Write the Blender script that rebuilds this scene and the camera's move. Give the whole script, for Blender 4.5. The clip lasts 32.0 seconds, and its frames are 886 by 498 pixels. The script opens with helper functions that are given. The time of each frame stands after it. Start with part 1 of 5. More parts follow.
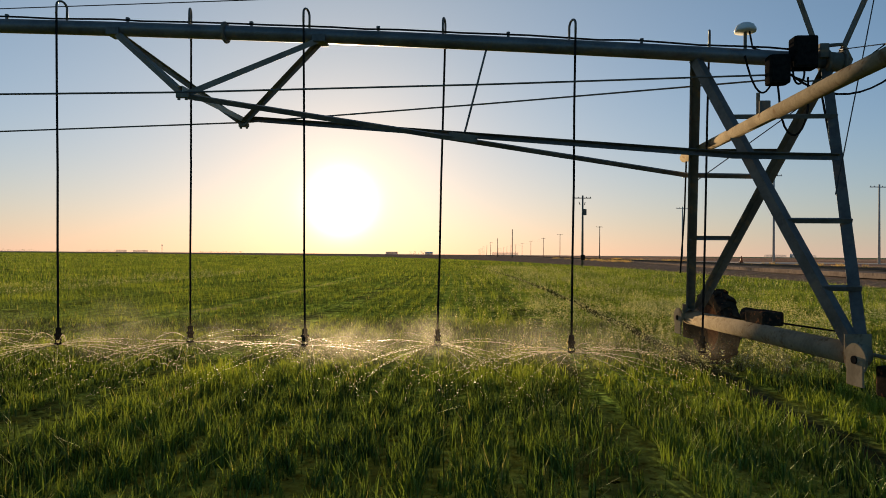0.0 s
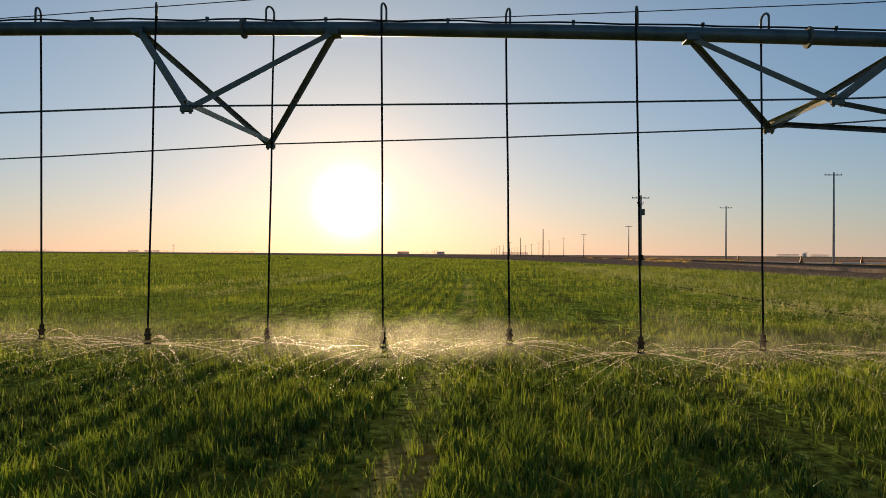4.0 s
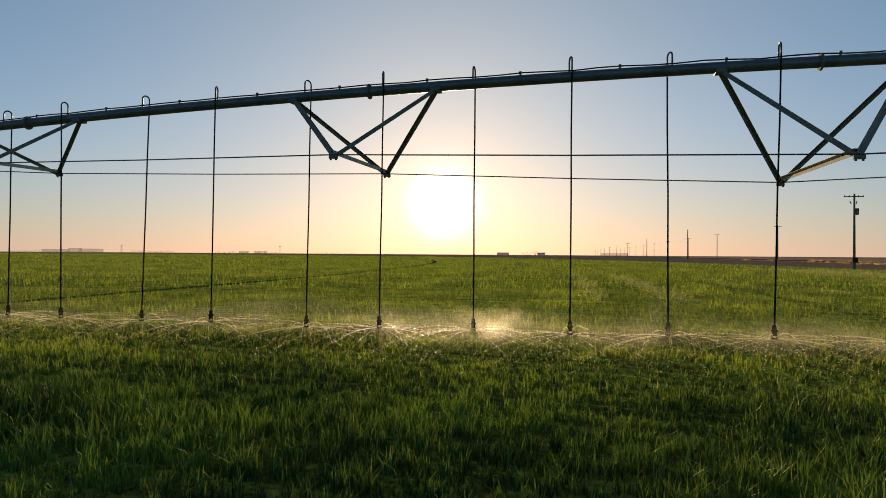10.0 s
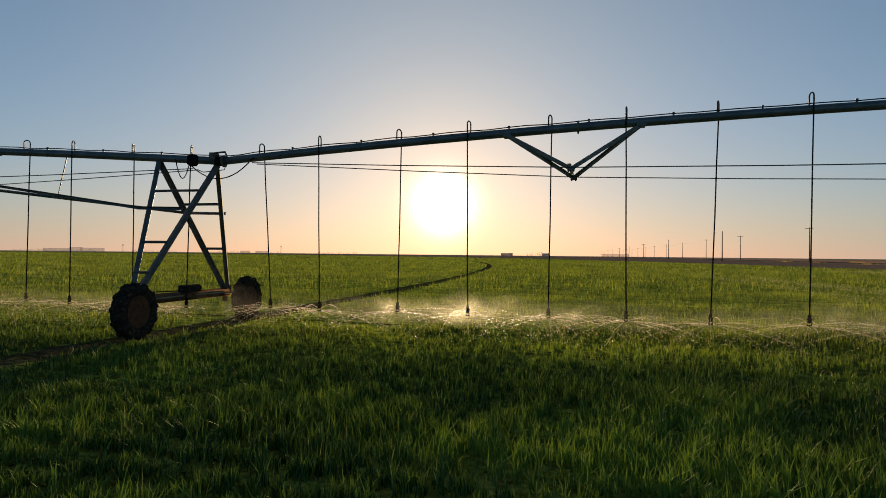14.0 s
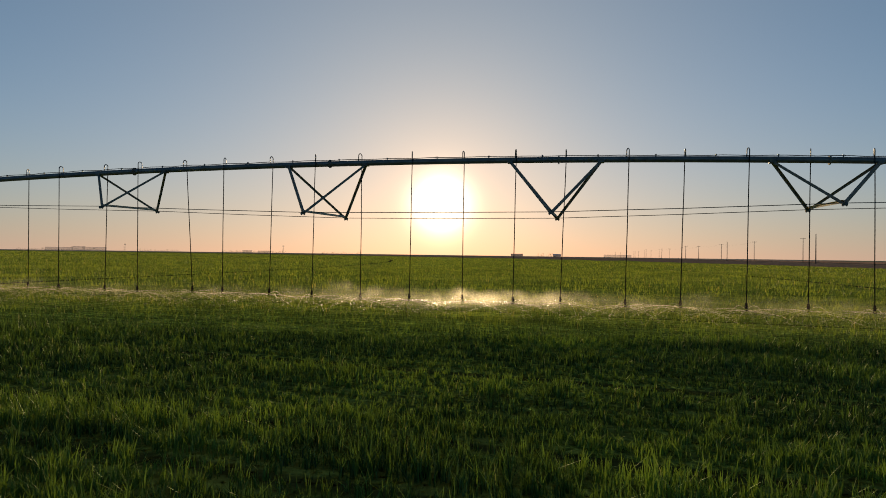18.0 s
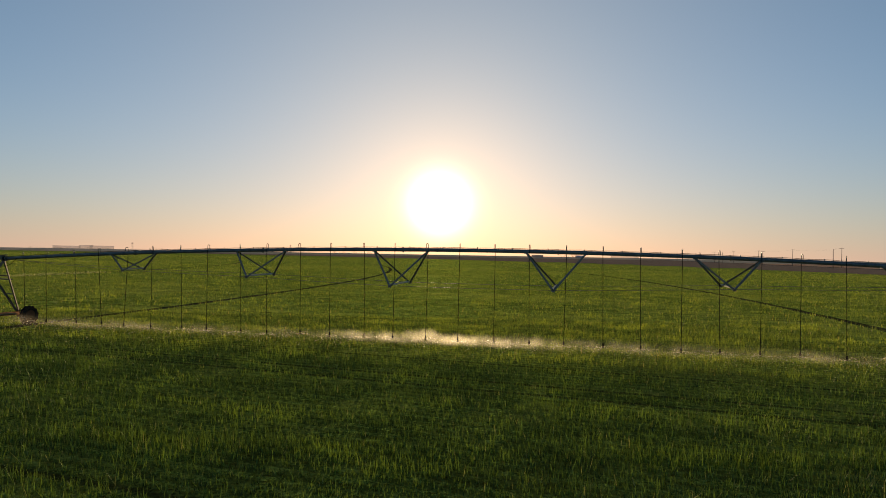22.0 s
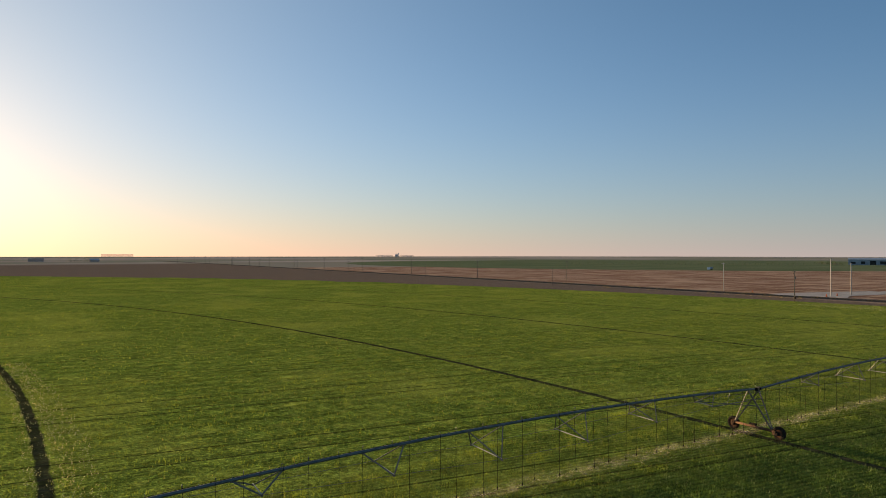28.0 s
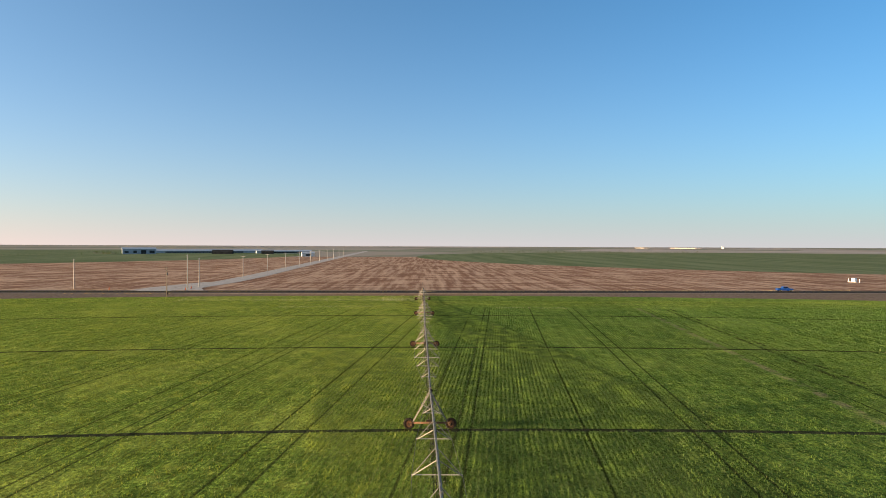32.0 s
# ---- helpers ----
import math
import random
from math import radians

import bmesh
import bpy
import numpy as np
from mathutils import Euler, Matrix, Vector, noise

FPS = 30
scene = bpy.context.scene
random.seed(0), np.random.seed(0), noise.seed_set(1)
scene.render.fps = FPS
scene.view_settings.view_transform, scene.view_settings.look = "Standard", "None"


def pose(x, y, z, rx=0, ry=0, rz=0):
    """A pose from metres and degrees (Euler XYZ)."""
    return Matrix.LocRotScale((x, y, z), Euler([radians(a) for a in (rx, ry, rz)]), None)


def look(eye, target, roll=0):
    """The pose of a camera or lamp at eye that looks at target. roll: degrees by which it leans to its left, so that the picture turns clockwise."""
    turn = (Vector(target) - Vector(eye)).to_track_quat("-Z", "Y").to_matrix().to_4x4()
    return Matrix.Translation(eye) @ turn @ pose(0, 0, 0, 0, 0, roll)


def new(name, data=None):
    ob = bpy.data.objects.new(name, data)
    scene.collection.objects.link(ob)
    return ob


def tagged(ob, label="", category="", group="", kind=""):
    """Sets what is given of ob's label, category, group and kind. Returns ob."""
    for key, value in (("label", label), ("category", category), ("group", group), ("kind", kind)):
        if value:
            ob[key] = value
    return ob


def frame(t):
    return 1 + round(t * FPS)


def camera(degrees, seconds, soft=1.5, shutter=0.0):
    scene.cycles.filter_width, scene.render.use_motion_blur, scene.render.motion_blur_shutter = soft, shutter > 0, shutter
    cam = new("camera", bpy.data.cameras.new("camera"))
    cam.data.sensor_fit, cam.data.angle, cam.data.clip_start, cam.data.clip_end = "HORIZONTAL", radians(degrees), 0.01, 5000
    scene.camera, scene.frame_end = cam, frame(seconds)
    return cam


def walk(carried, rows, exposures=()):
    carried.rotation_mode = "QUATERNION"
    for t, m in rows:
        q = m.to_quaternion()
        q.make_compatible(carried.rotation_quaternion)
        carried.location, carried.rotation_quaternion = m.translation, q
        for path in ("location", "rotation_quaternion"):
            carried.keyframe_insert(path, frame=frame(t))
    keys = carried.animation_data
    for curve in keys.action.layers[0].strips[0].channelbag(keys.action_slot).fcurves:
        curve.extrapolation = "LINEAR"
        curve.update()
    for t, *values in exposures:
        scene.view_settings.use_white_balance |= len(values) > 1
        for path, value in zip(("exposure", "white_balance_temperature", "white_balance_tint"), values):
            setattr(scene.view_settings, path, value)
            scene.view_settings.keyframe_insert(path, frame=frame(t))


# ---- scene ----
# Camera: a small drone that slides along the irrigation line, climbs and turns back over it.
cam = camera(69.16, 32.0, soft=0.9)
# seconds, x, y, z, pitch, roll, yaw
PATH = [
    (0, -3.463, -7.495, 1.342, 0.477, -0.455, 4.094), (0.5, -4.183, -7.569, 1.342, 0.473, -0.420, 4.116),
    (1, -4.928, -7.657, 1.339, 0.467, -0.389, 4.144), (1.5, -5.706, -7.749, 1.336, 0.458, -0.378, 4.182),
    (2, -6.522, -7.832, 1.340, 0.452, -0.370, 4.241), (2.5, -7.363, -7.895, 1.349, 0.449, -0.367, 4.329),
    (4.5, -11.227, -7.971, 1.399, 0.427, -0.413, 5.538), (5, -12.253, -8.097, 1.403, 0.425, -0.370, 7.385),
    (5.5, -13.301, -8.253, 1.406, 0.424, -0.325, 9.522), (6, -14.398, -8.437, 1.420, 0.427, -0.282, 11.759),
    (6.5, -15.551, -8.668, 1.444, 0.435, -0.244, 12.926), (7, -16.637, -8.882, 1.466, 0.441, -0.228, 12.995),
    (7.5, -17.734, -9.099, 1.479, 0.445, -0.245, 13.061), (8, -18.839, -9.348, 1.485, 0.451, -0.277, 13.113),
    (8.5, -19.927, -9.616, 1.478, 0.456, -0.307, 13.144), (9, -21.061, -9.893, 1.478, 0.462, -0.331, 13.163),
    (9.5, -22.192, -10.141, 1.479, 0.465, -0.356, 13.173), (10, -23.333, -10.390, 1.476, 0.466, -0.382, 13.185),
    (10.5, -24.488, -10.638, 1.470, 0.464, -0.416, 13.198), (11, -25.588, -10.936, 1.473, 0.460, -0.462, 13.205),
    (11.5, -26.716, -11.239, 1.479, 0.459, -0.504, 13.208), (12, -27.888, -11.541, 1.483, 0.473, -0.552, 13.200),
    (12.5, -29.124, -11.840, 1.475, 0.486, -0.578, 13.181), (13, -30.448, -12.139, 1.471, 0.499, -0.579, 13.160),
    (13.5, -31.913, -12.466, 1.460, 0.508, -0.567, 13.138), (15.5, -40.058, -14.264, 1.458, 0.465, -0.701, 13.048),
    (16, -43.375, -14.981, 1.442, 0.467, -0.706, 13.017), (16.5, -47.171, -15.702, 1.471, 0.475, -0.714, 12.986),
    (17, -51.421, -16.445, 1.515, 0.491, -0.724, 12.951), (17.5, -56.127, -17.449, 1.594, 0.513, -0.739, 12.920),
    (18, -61.072, -18.554, 1.575, 0.521, -0.773, 12.889), (18.5, -66.351, -19.631, 1.657, 0.519, -0.859, 12.855),
    (19, -71.887, -20.793, 1.730, 0.504, -0.939, 12.831), (19.5, -77.678, -22.034, 1.810, 0.484, -0.987, 12.818),
    (20, -83.684, -23.327, 1.985, 0.470, -0.997, 12.810), (20.5, -89.869, -24.599, 2.310, 0.463, -0.993, 12.799),
    (21, -96.196, -25.764, 2.728, 0.457, -0.979, 12.787), (21.5, -102.737, -26.948, 3.344, 0.461, -0.972, 12.770),
    (22, -109.323, -28.210, 4.070, 0.465, -0.976, 12.746), (22.5, -115.783, -29.608, 4.818, 0.463, -0.985, 12.714),
    (23, -122.625, -31.128, 5.691, 0.470, -0.994, 12.688), (23.5, -129.611, -32.706, 6.693, 0.486, -1.005, 12.672),
    (24, -136.637, -34.314, 7.811, 0.511, -1.025, 12.672), (24.5, -143.742, -35.842, 9.026, 0.550, -1.031, 12.606),
    (25, -151.046, -37.198, 10.148, 0.579, -0.998, 11.471), (25.5, -158.290, -38.249, 11.208, 0.605, -0.934, 8.691),
    (27.5, -184.188, -35.757, 13.998, 0.632, -0.173, -21.282), (28, -188.183, -32.761, 14.466, 0.489, -0.052, -31.095),
    (28.5, -191.629, -29.482, 14.955, 0.336, 0.038, -40.957), (29, -194.527, -25.804, 15.438, 0.182, 0.082, -51.290),
    (29.5, -196.782, -21.786, 15.892, 0.039, 0.076, -62.199), (30, -198.354, -17.590, 16.295, -0.087, 0.031, -72.382),
    (30.5, -199.309, -13.369, 16.628, -0.197, -0.034, -80.421), (31, -199.783, -9.110, 16.908, -0.289, -0.104, -87.118),
    (31.5, -199.940, -4.728, 17.153, -0.372, -0.171, -91.046), (32, -199.945, -0.242, 17.378, -0.460, -0.234, -91.717),
]
EXPOSURES = [(0, 0.76), (9, 0.68), (13.5, 0.56), (16, 0.36), (18.5, 0.36), (21, 0.58), (25.5, 0.55), (27.5, 0.84), (28, 1.02), (30, 1.6), (32, 1.76)]
walk(cam, [(t, pose(x, y, z, 90 + p, r, w)) for t, x, y, z, p, r, w in PATH], EXPOSURES)

# ---------------------------------------------------------------- light
SUN_AZ = radians(13.10)      # left of the +y axis
SUN_EL = radians(4.4)
SUN_DIR = Vector((-math.sin(SUN_AZ) * math.cos(SUN_EL), math.cos(SUN_AZ) * math.cos(SUN_EL), math.sin(SUN_EL)))
sun_lamp = bpy.data.lights.new("sun", "SUN")
sun_lamp.energy, sun_lamp.angle, sun_lamp.color = 5.0, radians(0.8), (1.0, 0.74, 0.44)
sun_ob = new("sun", sun_lamp)
sun_ob.matrix_basis = look((0, 0, 60), Vector((0, 0, 60)) - SUN_DIR)

world = bpy.data.worlds.new("sky")
scene.world = world
world.use_nodes = True
wt = world.node_tree
wt.nodes.clear()


class Nodes:
    """A short hand for building node trees."""

    def __init__(self, tree):
        self.tree = tree

    def add(self, kind, _out=0, _set=None, **inputs):
        n = self.tree.nodes.new(kind)
        for k, v in (_set or {}).items():
            if k == "operation":
                n.operation = v
            elif k == "blend_type":
                n.blend_type = v
            elif k == "data_type":
                n.data_type = v
            elif k == "sky_type":
                n.sky_type = v
            elif k == "feature":
                n.feature = v
            elif k == "noise_dimensions":
                n.noise_dimensions = v
        for k, v in inputs.items():
            key = int(k[1:]) if k[0] == "i" and k[1:].isdigit() else k.replace("_", " ")
            self.put(n.inputs[key], v)
        return n.outputs[_out]

    def put(self, socket, v):
        if isinstance(v, bpy.types.NodeSocket):
            self.tree.links.new(v, socket)
        else:
            socket.default_value = v

    def math(self, op, a, b=0.0, c=0.0):
        return self.add("ShaderNodeMath", _set={"operation": op}, i0=a, i1=b, i2=c)

    def vec(self, op, a, b=(0, 0, 0), out=0):
        return self.add("ShaderNodeVectorMath", out, {"operation": op}, i0=a, i1=b)

    def mix(self, f, a, b):
        n = self.tree.nodes.new("ShaderNodeMix")
        n.data_type = "RGBA"
        for s, v in ((n.inputs[0], f), (n.inputs[6], a), (n.inputs[7], b)):
            self.put(s, (*v, 1) if isinstance(v, tuple) and len(v) == 3 else v)
        return n.outputs[2]

    def noise(self, vector, scale, detail=3.0, rough=0.55):
        return self.add("ShaderNodeTexNoise", 0, None, Vector=vector, Scale=scale, Detail=detail, Roughness=rough)

    def ramp(self, f, *stops):
        n = self.tree.nodes.new("ShaderNodeValToRGB")
        while len(n.color_ramp.elements) < len(stops):
            n.color_ramp.elements.new(0.5)
        for e, (p, c) in zip(n.color_ramp.elements, stops):
            e.position, e.color = p, (*c, 1) if len(c) == 3 else c
        self.put(n.inputs[0], f)
        return n.outputs[0]

    def smooth(self, v, lo, hi):
        n = self.tree.nodes.new("ShaderNodeMapRange")
        n.interpolation_type = "SMOOTHSTEP"
        self.put(n.inputs[0], v)
        n.inputs[1].default_value, n.inputs[2].default_value = lo, hi
        return n.outputs[0]


w = Nodes(wt)
sky = wt.nodes.new("ShaderNodeTexSky")
sky.sky_type = "NISHITA"
sky.sun_disc = False
sky.sun_elevation, sky.sun_rotation = SUN_EL, -SUN_AZ
sky.altitude, sky.air_density, sky.dust_density, sky.ozone_density = 1000, 1.0, 0.3, 3.0
# the hazy glow round the low sun
way = w.vec("NORMALIZE", w.add("ShaderNodeTexCoord"))
toward = w.vec("DOT_PRODUCT", way, tuple(SUN_DIR), 1)
ang = w.math("ARCCOSINE", w.math("MINIMUM", toward, 0.999999))
def tint(f, c):
    n = wt.nodes.new("ShaderNodeVectorMath")
    n.operation = "SCALE"
    n.inputs[0].default_value = c
    wt.links.new(f, n.inputs[3])
    return n.outputs[0]


def fade(v, length):
    return w.math("EXPONENT", w.math("DIVIDE", v, -length))


sep = wt.nodes.new("ShaderNodeSeparateXYZ")
wt.links.new(way, sep.inputs[0])
elev = w.math("MAXIMUM", w.math("ARCSINE", sep.outputs[2]), 0.0)
core = w.math("EXPONENT", w.math("MULTIPLY", w.math("POWER", w.math("DIVIDE", ang, 0.036), 2.0), -1.0))
layers = [tint(fade(elev, 0.16), (1.56, 1.57, 1.62)),                                   # dusty haze all round the horizon
          tint(fade(ang, 0.60), (2.4, 2.42, 1.95)),                                       # bright sky round the sun
          tint(fade(ang, 0.28), (3.25, 2.58, 2.20)),
          tint(fade(ang, 0.10), (6.0, 3.4, 1.5)),
          tint(w.math("MULTIPLY", fade(elev, 0.10), fade(ang, 0.53)), (8.5, 2.5, 0.0)),  # warm band over the skyline
          tint(fade(elev, 0.045), (0.64, 0.60, 0.66)),                                  # thick dust low over the plain
          tint(w.math("MULTIPLY", fade(elev, 0.26), w.smooth(ang, 0.5, 1.3)), (0.10, 0.05, 0.19)),      # pale blue dust away from the sun
          tint(core, (30.0, 27.0, 20.0))]
calm = w.math("MULTIPLY", w.math("MULTIPLY_ADD", fade(ang, 0.35), -0.85, 1.0), w.math("MULTIPLY_ADD", fade(elev, 0.10), -0.85, 1.0))
n2 = wt.nodes.new("ShaderNodeVectorMath")
n2.operation = "SCALE"
wt.links.new(sky.outputs[0], n2.inputs[0])
wt.links.new(calm, n2.inputs[3])
blue = w.mix(w.smooth(elev, 0.38, 0.95), (0.38, 0.94, 1.11), (0.80, 0.95, 0.92))
total = w.vec("ADD", w.vec("MULTIPLY", n2.outputs[0], blue), (0.0, 0.10, 0.2))
for layer in layers:
    total = w.vec("ADD", total, layer)
total = w.vec("MULTIPLY", total, w.mix(w.math("MULTIPLY", fade(elev, 0.050), w.math("MULTIPLY_ADD", fade(ang, 0.45), 0.75, 0.35)), (1.0, 1.0, 1.0), (0.93, 0.80, 0.66)))
SKY_GAIN = 0.075
bg = wt.nodes.new("ShaderNodeBackground")
wt.links.new(total, bg.inputs[0])
bg.inputs[1].default_value = SKY_GAIN
out = wt.nodes.new("ShaderNodeOutputWorld")
wt.links.new(bg.outputs[0], out.inputs[0])

# ---------------------------------------------------------------- materials


def material(name, rough=0.6, metal=0.0):
    m = bpy.data.materials.new(name)
    m.use_nodes = True
    n = Nodes(m.node_tree)
    b = m.node_tree.nodes["Principled BSDF"]
    b.inputs["Roughness"].default_value, b.inputs["Metallic"].default_value = rough, metal
    return m, n, b


def worn(name, a, b, rough=0.6, metal=0.0, scale=6.0, bump=0.15, spots=None):
    """A surface with two scales of variation between the colours a and b, and stains of the colour spots."""
    m, n, bs = material(name, rough, metal)
    p = n.add("ShaderNodeTexCoord", 3)
    coarse, fine = n.noise(p, scale, 4.0), n.noise(p, scale * 9, 3.0)
    c = n.mix(n.smooth(n.math("ADD", n.math("MULTIPLY", coarse, 0.7), n.math("MULTIPLY", fine, 0.3)), 0.35, 0.65), a, b)
    if spots:
        c = n.mix(n.math("MULTIPLY", n.smooth(n.noise(p, scale * 2.3, 5.0), 0.56, 0.7), 0.8), c, spots)
    bs.inputs["Specular IOR Level"].default_value = 0.0 if rough >= 0.55 else 0.25
    n.put(bs.inputs["Base Color"], c)
    n.put(bs.inputs["Roughness"], n.math("ADD", rough - 0.12, n.math("MULTIPLY", fine, 0.24)))
    n.put(bs.inputs["Normal"], n.add("ShaderNodeBump", Strength=bump, Distance=0.01, Height=fine))
    return m


GALV = worn("galvanised_steel", (0.088, 0.084, 0.078), (0.155, 0.148, 0.137), 0.5, 0.4, 3.0, 0.1, (0.20, 0.16, 0.12))
GALV_OLD = worn("weathered_galvanised_steel", (0.13, 0.118, 0.10), (0.21, 0.19, 0.16), 0.6, 0.1, 2.5, 0.12, (0.30, 0.20, 0.12))
ZINC = worn("pale_zinc_steel", (0.17, 0.158, 0.135), (0.25, 0.235, 0.205), 0.55, 0.15, 3.0, 0.1, (0.30, 0.22, 0.15))
PIPE = worn("galvanised_pipe", (0.11, 0.115, 0.12), (0.175, 0.18, 0.185), 0.45, 0.5, 3.0, 0.08, (0.20, 0.17, 0.14))
# cross bars: the sun they catch is put into a brighter zinc colour
SUNLIT_ZINC = worn("sunlit_zinc_steel", (0.46, 0.42, 0.35), (0.58, 0.54, 0.46), 0.6, 0.0, 3.0, 0.1, (0.40, 0.33, 0.25))
BLACK = worn("black_plastic", (0.010, 0.010, 0.011), (0.022, 0.021, 0.020), 0.58, 0.0, 20.0, 0.05)
HOSE = worn("black_hose", (0.012, 0.012, 0.012), (0.03, 0.028, 0.026), 0.6, 0.0, 14.0, 0.05)
RUBBER = worn("muddy_rubber", (0.020, 0.018, 0.016), (0.05, 0.04, 0.03), 0.8, 0.0, 7.0, 0.3, (0.20, 0.088, 0.046))
RIM = worn("rusty_rim", (0.09, 0.042, 0.024), (0.15, 0.075, 0.042), 0.8, 0.0, 9.0, 0.2, (0.12, 0.05, 0.03))
BEAM = worn("muddy_beam", (0.22, 0.175, 0.12), (0.32, 0.26, 0.18), 0.55, 0.0, 4.0, 0.15, (0.15, 0.09, 0.05))
MUD_BEAM = worn("rusty_muddy_beam", (0.12, 0.068, 0.040), (0.20, 0.115, 0.068), 0.7, 0.0, 4.0, 0.2, (0.09, 0.05, 0.03))
WOODPOLE = worn("weathered_wood", (0.14, 0.11, 0.085), (0.24, 0.20, 0.16), 0.85, 0.0, 3.0, 0.4)
PALEPOLE = worn("pale_pole", (0.40, 0.37, 0.33), (0.52, 0.49, 0.45), 0.7, 0.0, 2.0, 0.2)
WIRE = worn("wire", (0.03, 0.03, 0.03), (0.06, 0.06, 0.06), 0.5, 0.5, 5.0, 0.0)


def water_material():
    m, n, b = material("water_drops", 0.15)
    b.inputs["Base Color"].default_value = (0.9, 0.92, 0.95, 1)
    tr = m.node_tree.nodes.new("ShaderNodeBsdfTranslucent")
    tr.inputs[0].default_value = (0.70, 0.63, 0.50, 1)
    gl = m.node_tree.nodes.new("ShaderNodeBsdfRefraction")
    gl.inputs["Roughness"].default_value = 0.45
    gl.inputs["IOR"].default_value = 1.2
    gl.inputs[0].default_value = (1.0, 1.0, 1.0, 1)
    clear = m.node_tree.nodes.new("ShaderNodeBsdfTransparent")
    m1 = m.node_tree.nodes.new("ShaderNodeMixShader")
    m2 = m.node_tree.nodes.new("ShaderNodeMixShader")
    m1.inputs[0].default_value, m2.inputs[0].default_value = 0.14, 0.22
    for a, s in ((tr, m1.inputs[1]), (gl, m1.inputs[2]), (m1, m2.inputs[1]), (clear, m2.inputs[2]),
                 (m2, m.node_tree.nodes["Material Output"].inputs[0])):
        m.node_tree.links.new(a.outputs[0], s)
    return m


WATER = water_material()


def mist_material():
    """Floating fine drops: mostly clear, patchy, thickest at the height of the spray heads."""
    m, n, b = material("water_mist", 0.5)
    pos = n.add("ShaderNodeNewGeometry", "Position")
    sep = n.tree.nodes.new("ShaderNodeSeparateXYZ")
    n.put(sep.inputs[0], pos)
    patch = n.noise(pos, 0.9, 4.0, 0.6)
    z = n.math("ADD", sep.outputs[2], n.math("MULTIPLY", n.math("SUBTRACT", n.noise(pos, 1.6, 4.0, 0.6), 0.5), 0.40))
    low = n.smooth(sep.outputs[2], 0.06, 0.31)
    high = n.math("SUBTRACT", 1.0, n.smooth(n.math("MULTIPLY_ADD", n.smooth(n.noise(pos, 0.33, 2.0), 0.55, 0.70), -0.17, z), 0.22, 0.66))
    drops = n.math("MULTIPLY_ADD", n.smooth(n.noise(pos, 55.0, 2.0), 0.50, 0.72), 1.1, 0.45)
    a = n.math("MULTIPLY", n.math("MULTIPLY", low, high), n.math("MULTIPLY", n.math("MULTIPLY_ADD", n.smooth(patch, 0.44, 0.72), 0.20, 0.024), drops))
    tr = n.tree.nodes.new("ShaderNodeBsdfTranslucent")
    tr.inputs[0].default_value = (0.42, 0.38, 0.31, 1)
    fw = n.tree.nodes.new("ShaderNodeBsdfRefraction")
    fw.inputs["Roughness"].default_value, fw.inputs["IOR"].default_value = 0.95, 1.22
    fw.inputs[0].default_value = (0.97, 0.90, 0.74, 1)
    both = n.tree.nodes.new("ShaderNodeMixShader")
    both.inputs[0].default_value = 0.26
    n.tree.links.new(tr.outputs[0], both.inputs[1])
    n.tree.links.new(fw.outputs[0], both.inputs[2])
    clear = n.tree.nodes.new("ShaderNodeBsdfTransparent")
    mx = n.tree.nodes.new("ShaderNodeMixShader")
    n.put(mx.inputs[0], a)
    for o, i in ((clear, mx.inputs[1]), (both, mx.inputs[2]), (mx, n.tree.nodes["Material Output"].inputs[0])):
        n.tree.links.new(o.outputs[0], i)
    return m


MIST = mist_material()


def wet_shade(n, pos):
    """How far wetness and the shade of leaves seen against the sun are put into the crop: 0 on the side that the
    machine has yet to reach, up to 1 behind it, less in the thin outer ring and far inward.
    """
    sep = n.tree.nodes.new("ShaderNodeSeparateXYZ")
    n.put(sep.inputs[0], pos)
    behind = n.math("SUBTRACT", 1.0, n.smooth(n.math("SUBTRACT", sep.outputs[1], n.math("MULTIPLY", sep.outputs[0], 0.0078)), -4.5, 1.5))
    outer = n.math("SUBTRACT", 1.0, n.smooth(sep.outputs[0], -30.0, -9.0))
    inner = n.math("MULTIPLY_ADD", n.smooth(sep.outputs[0], -84.0, -52.0), 0.35, 0.65)
    shade_amount = n.math("MULTIPLY_ADD", n.math("MULTIPLY", outer, inner), 0.68, 0.32)
    rim = n.math("MULTIPLY", n.smooth(sep.outputs[0], -6.0, 0.0), 0.9)      # darker crop by the end tower
    return n.math("MULTIPLY", behind, n.math("MAXIMUM", shade_amount, rim))


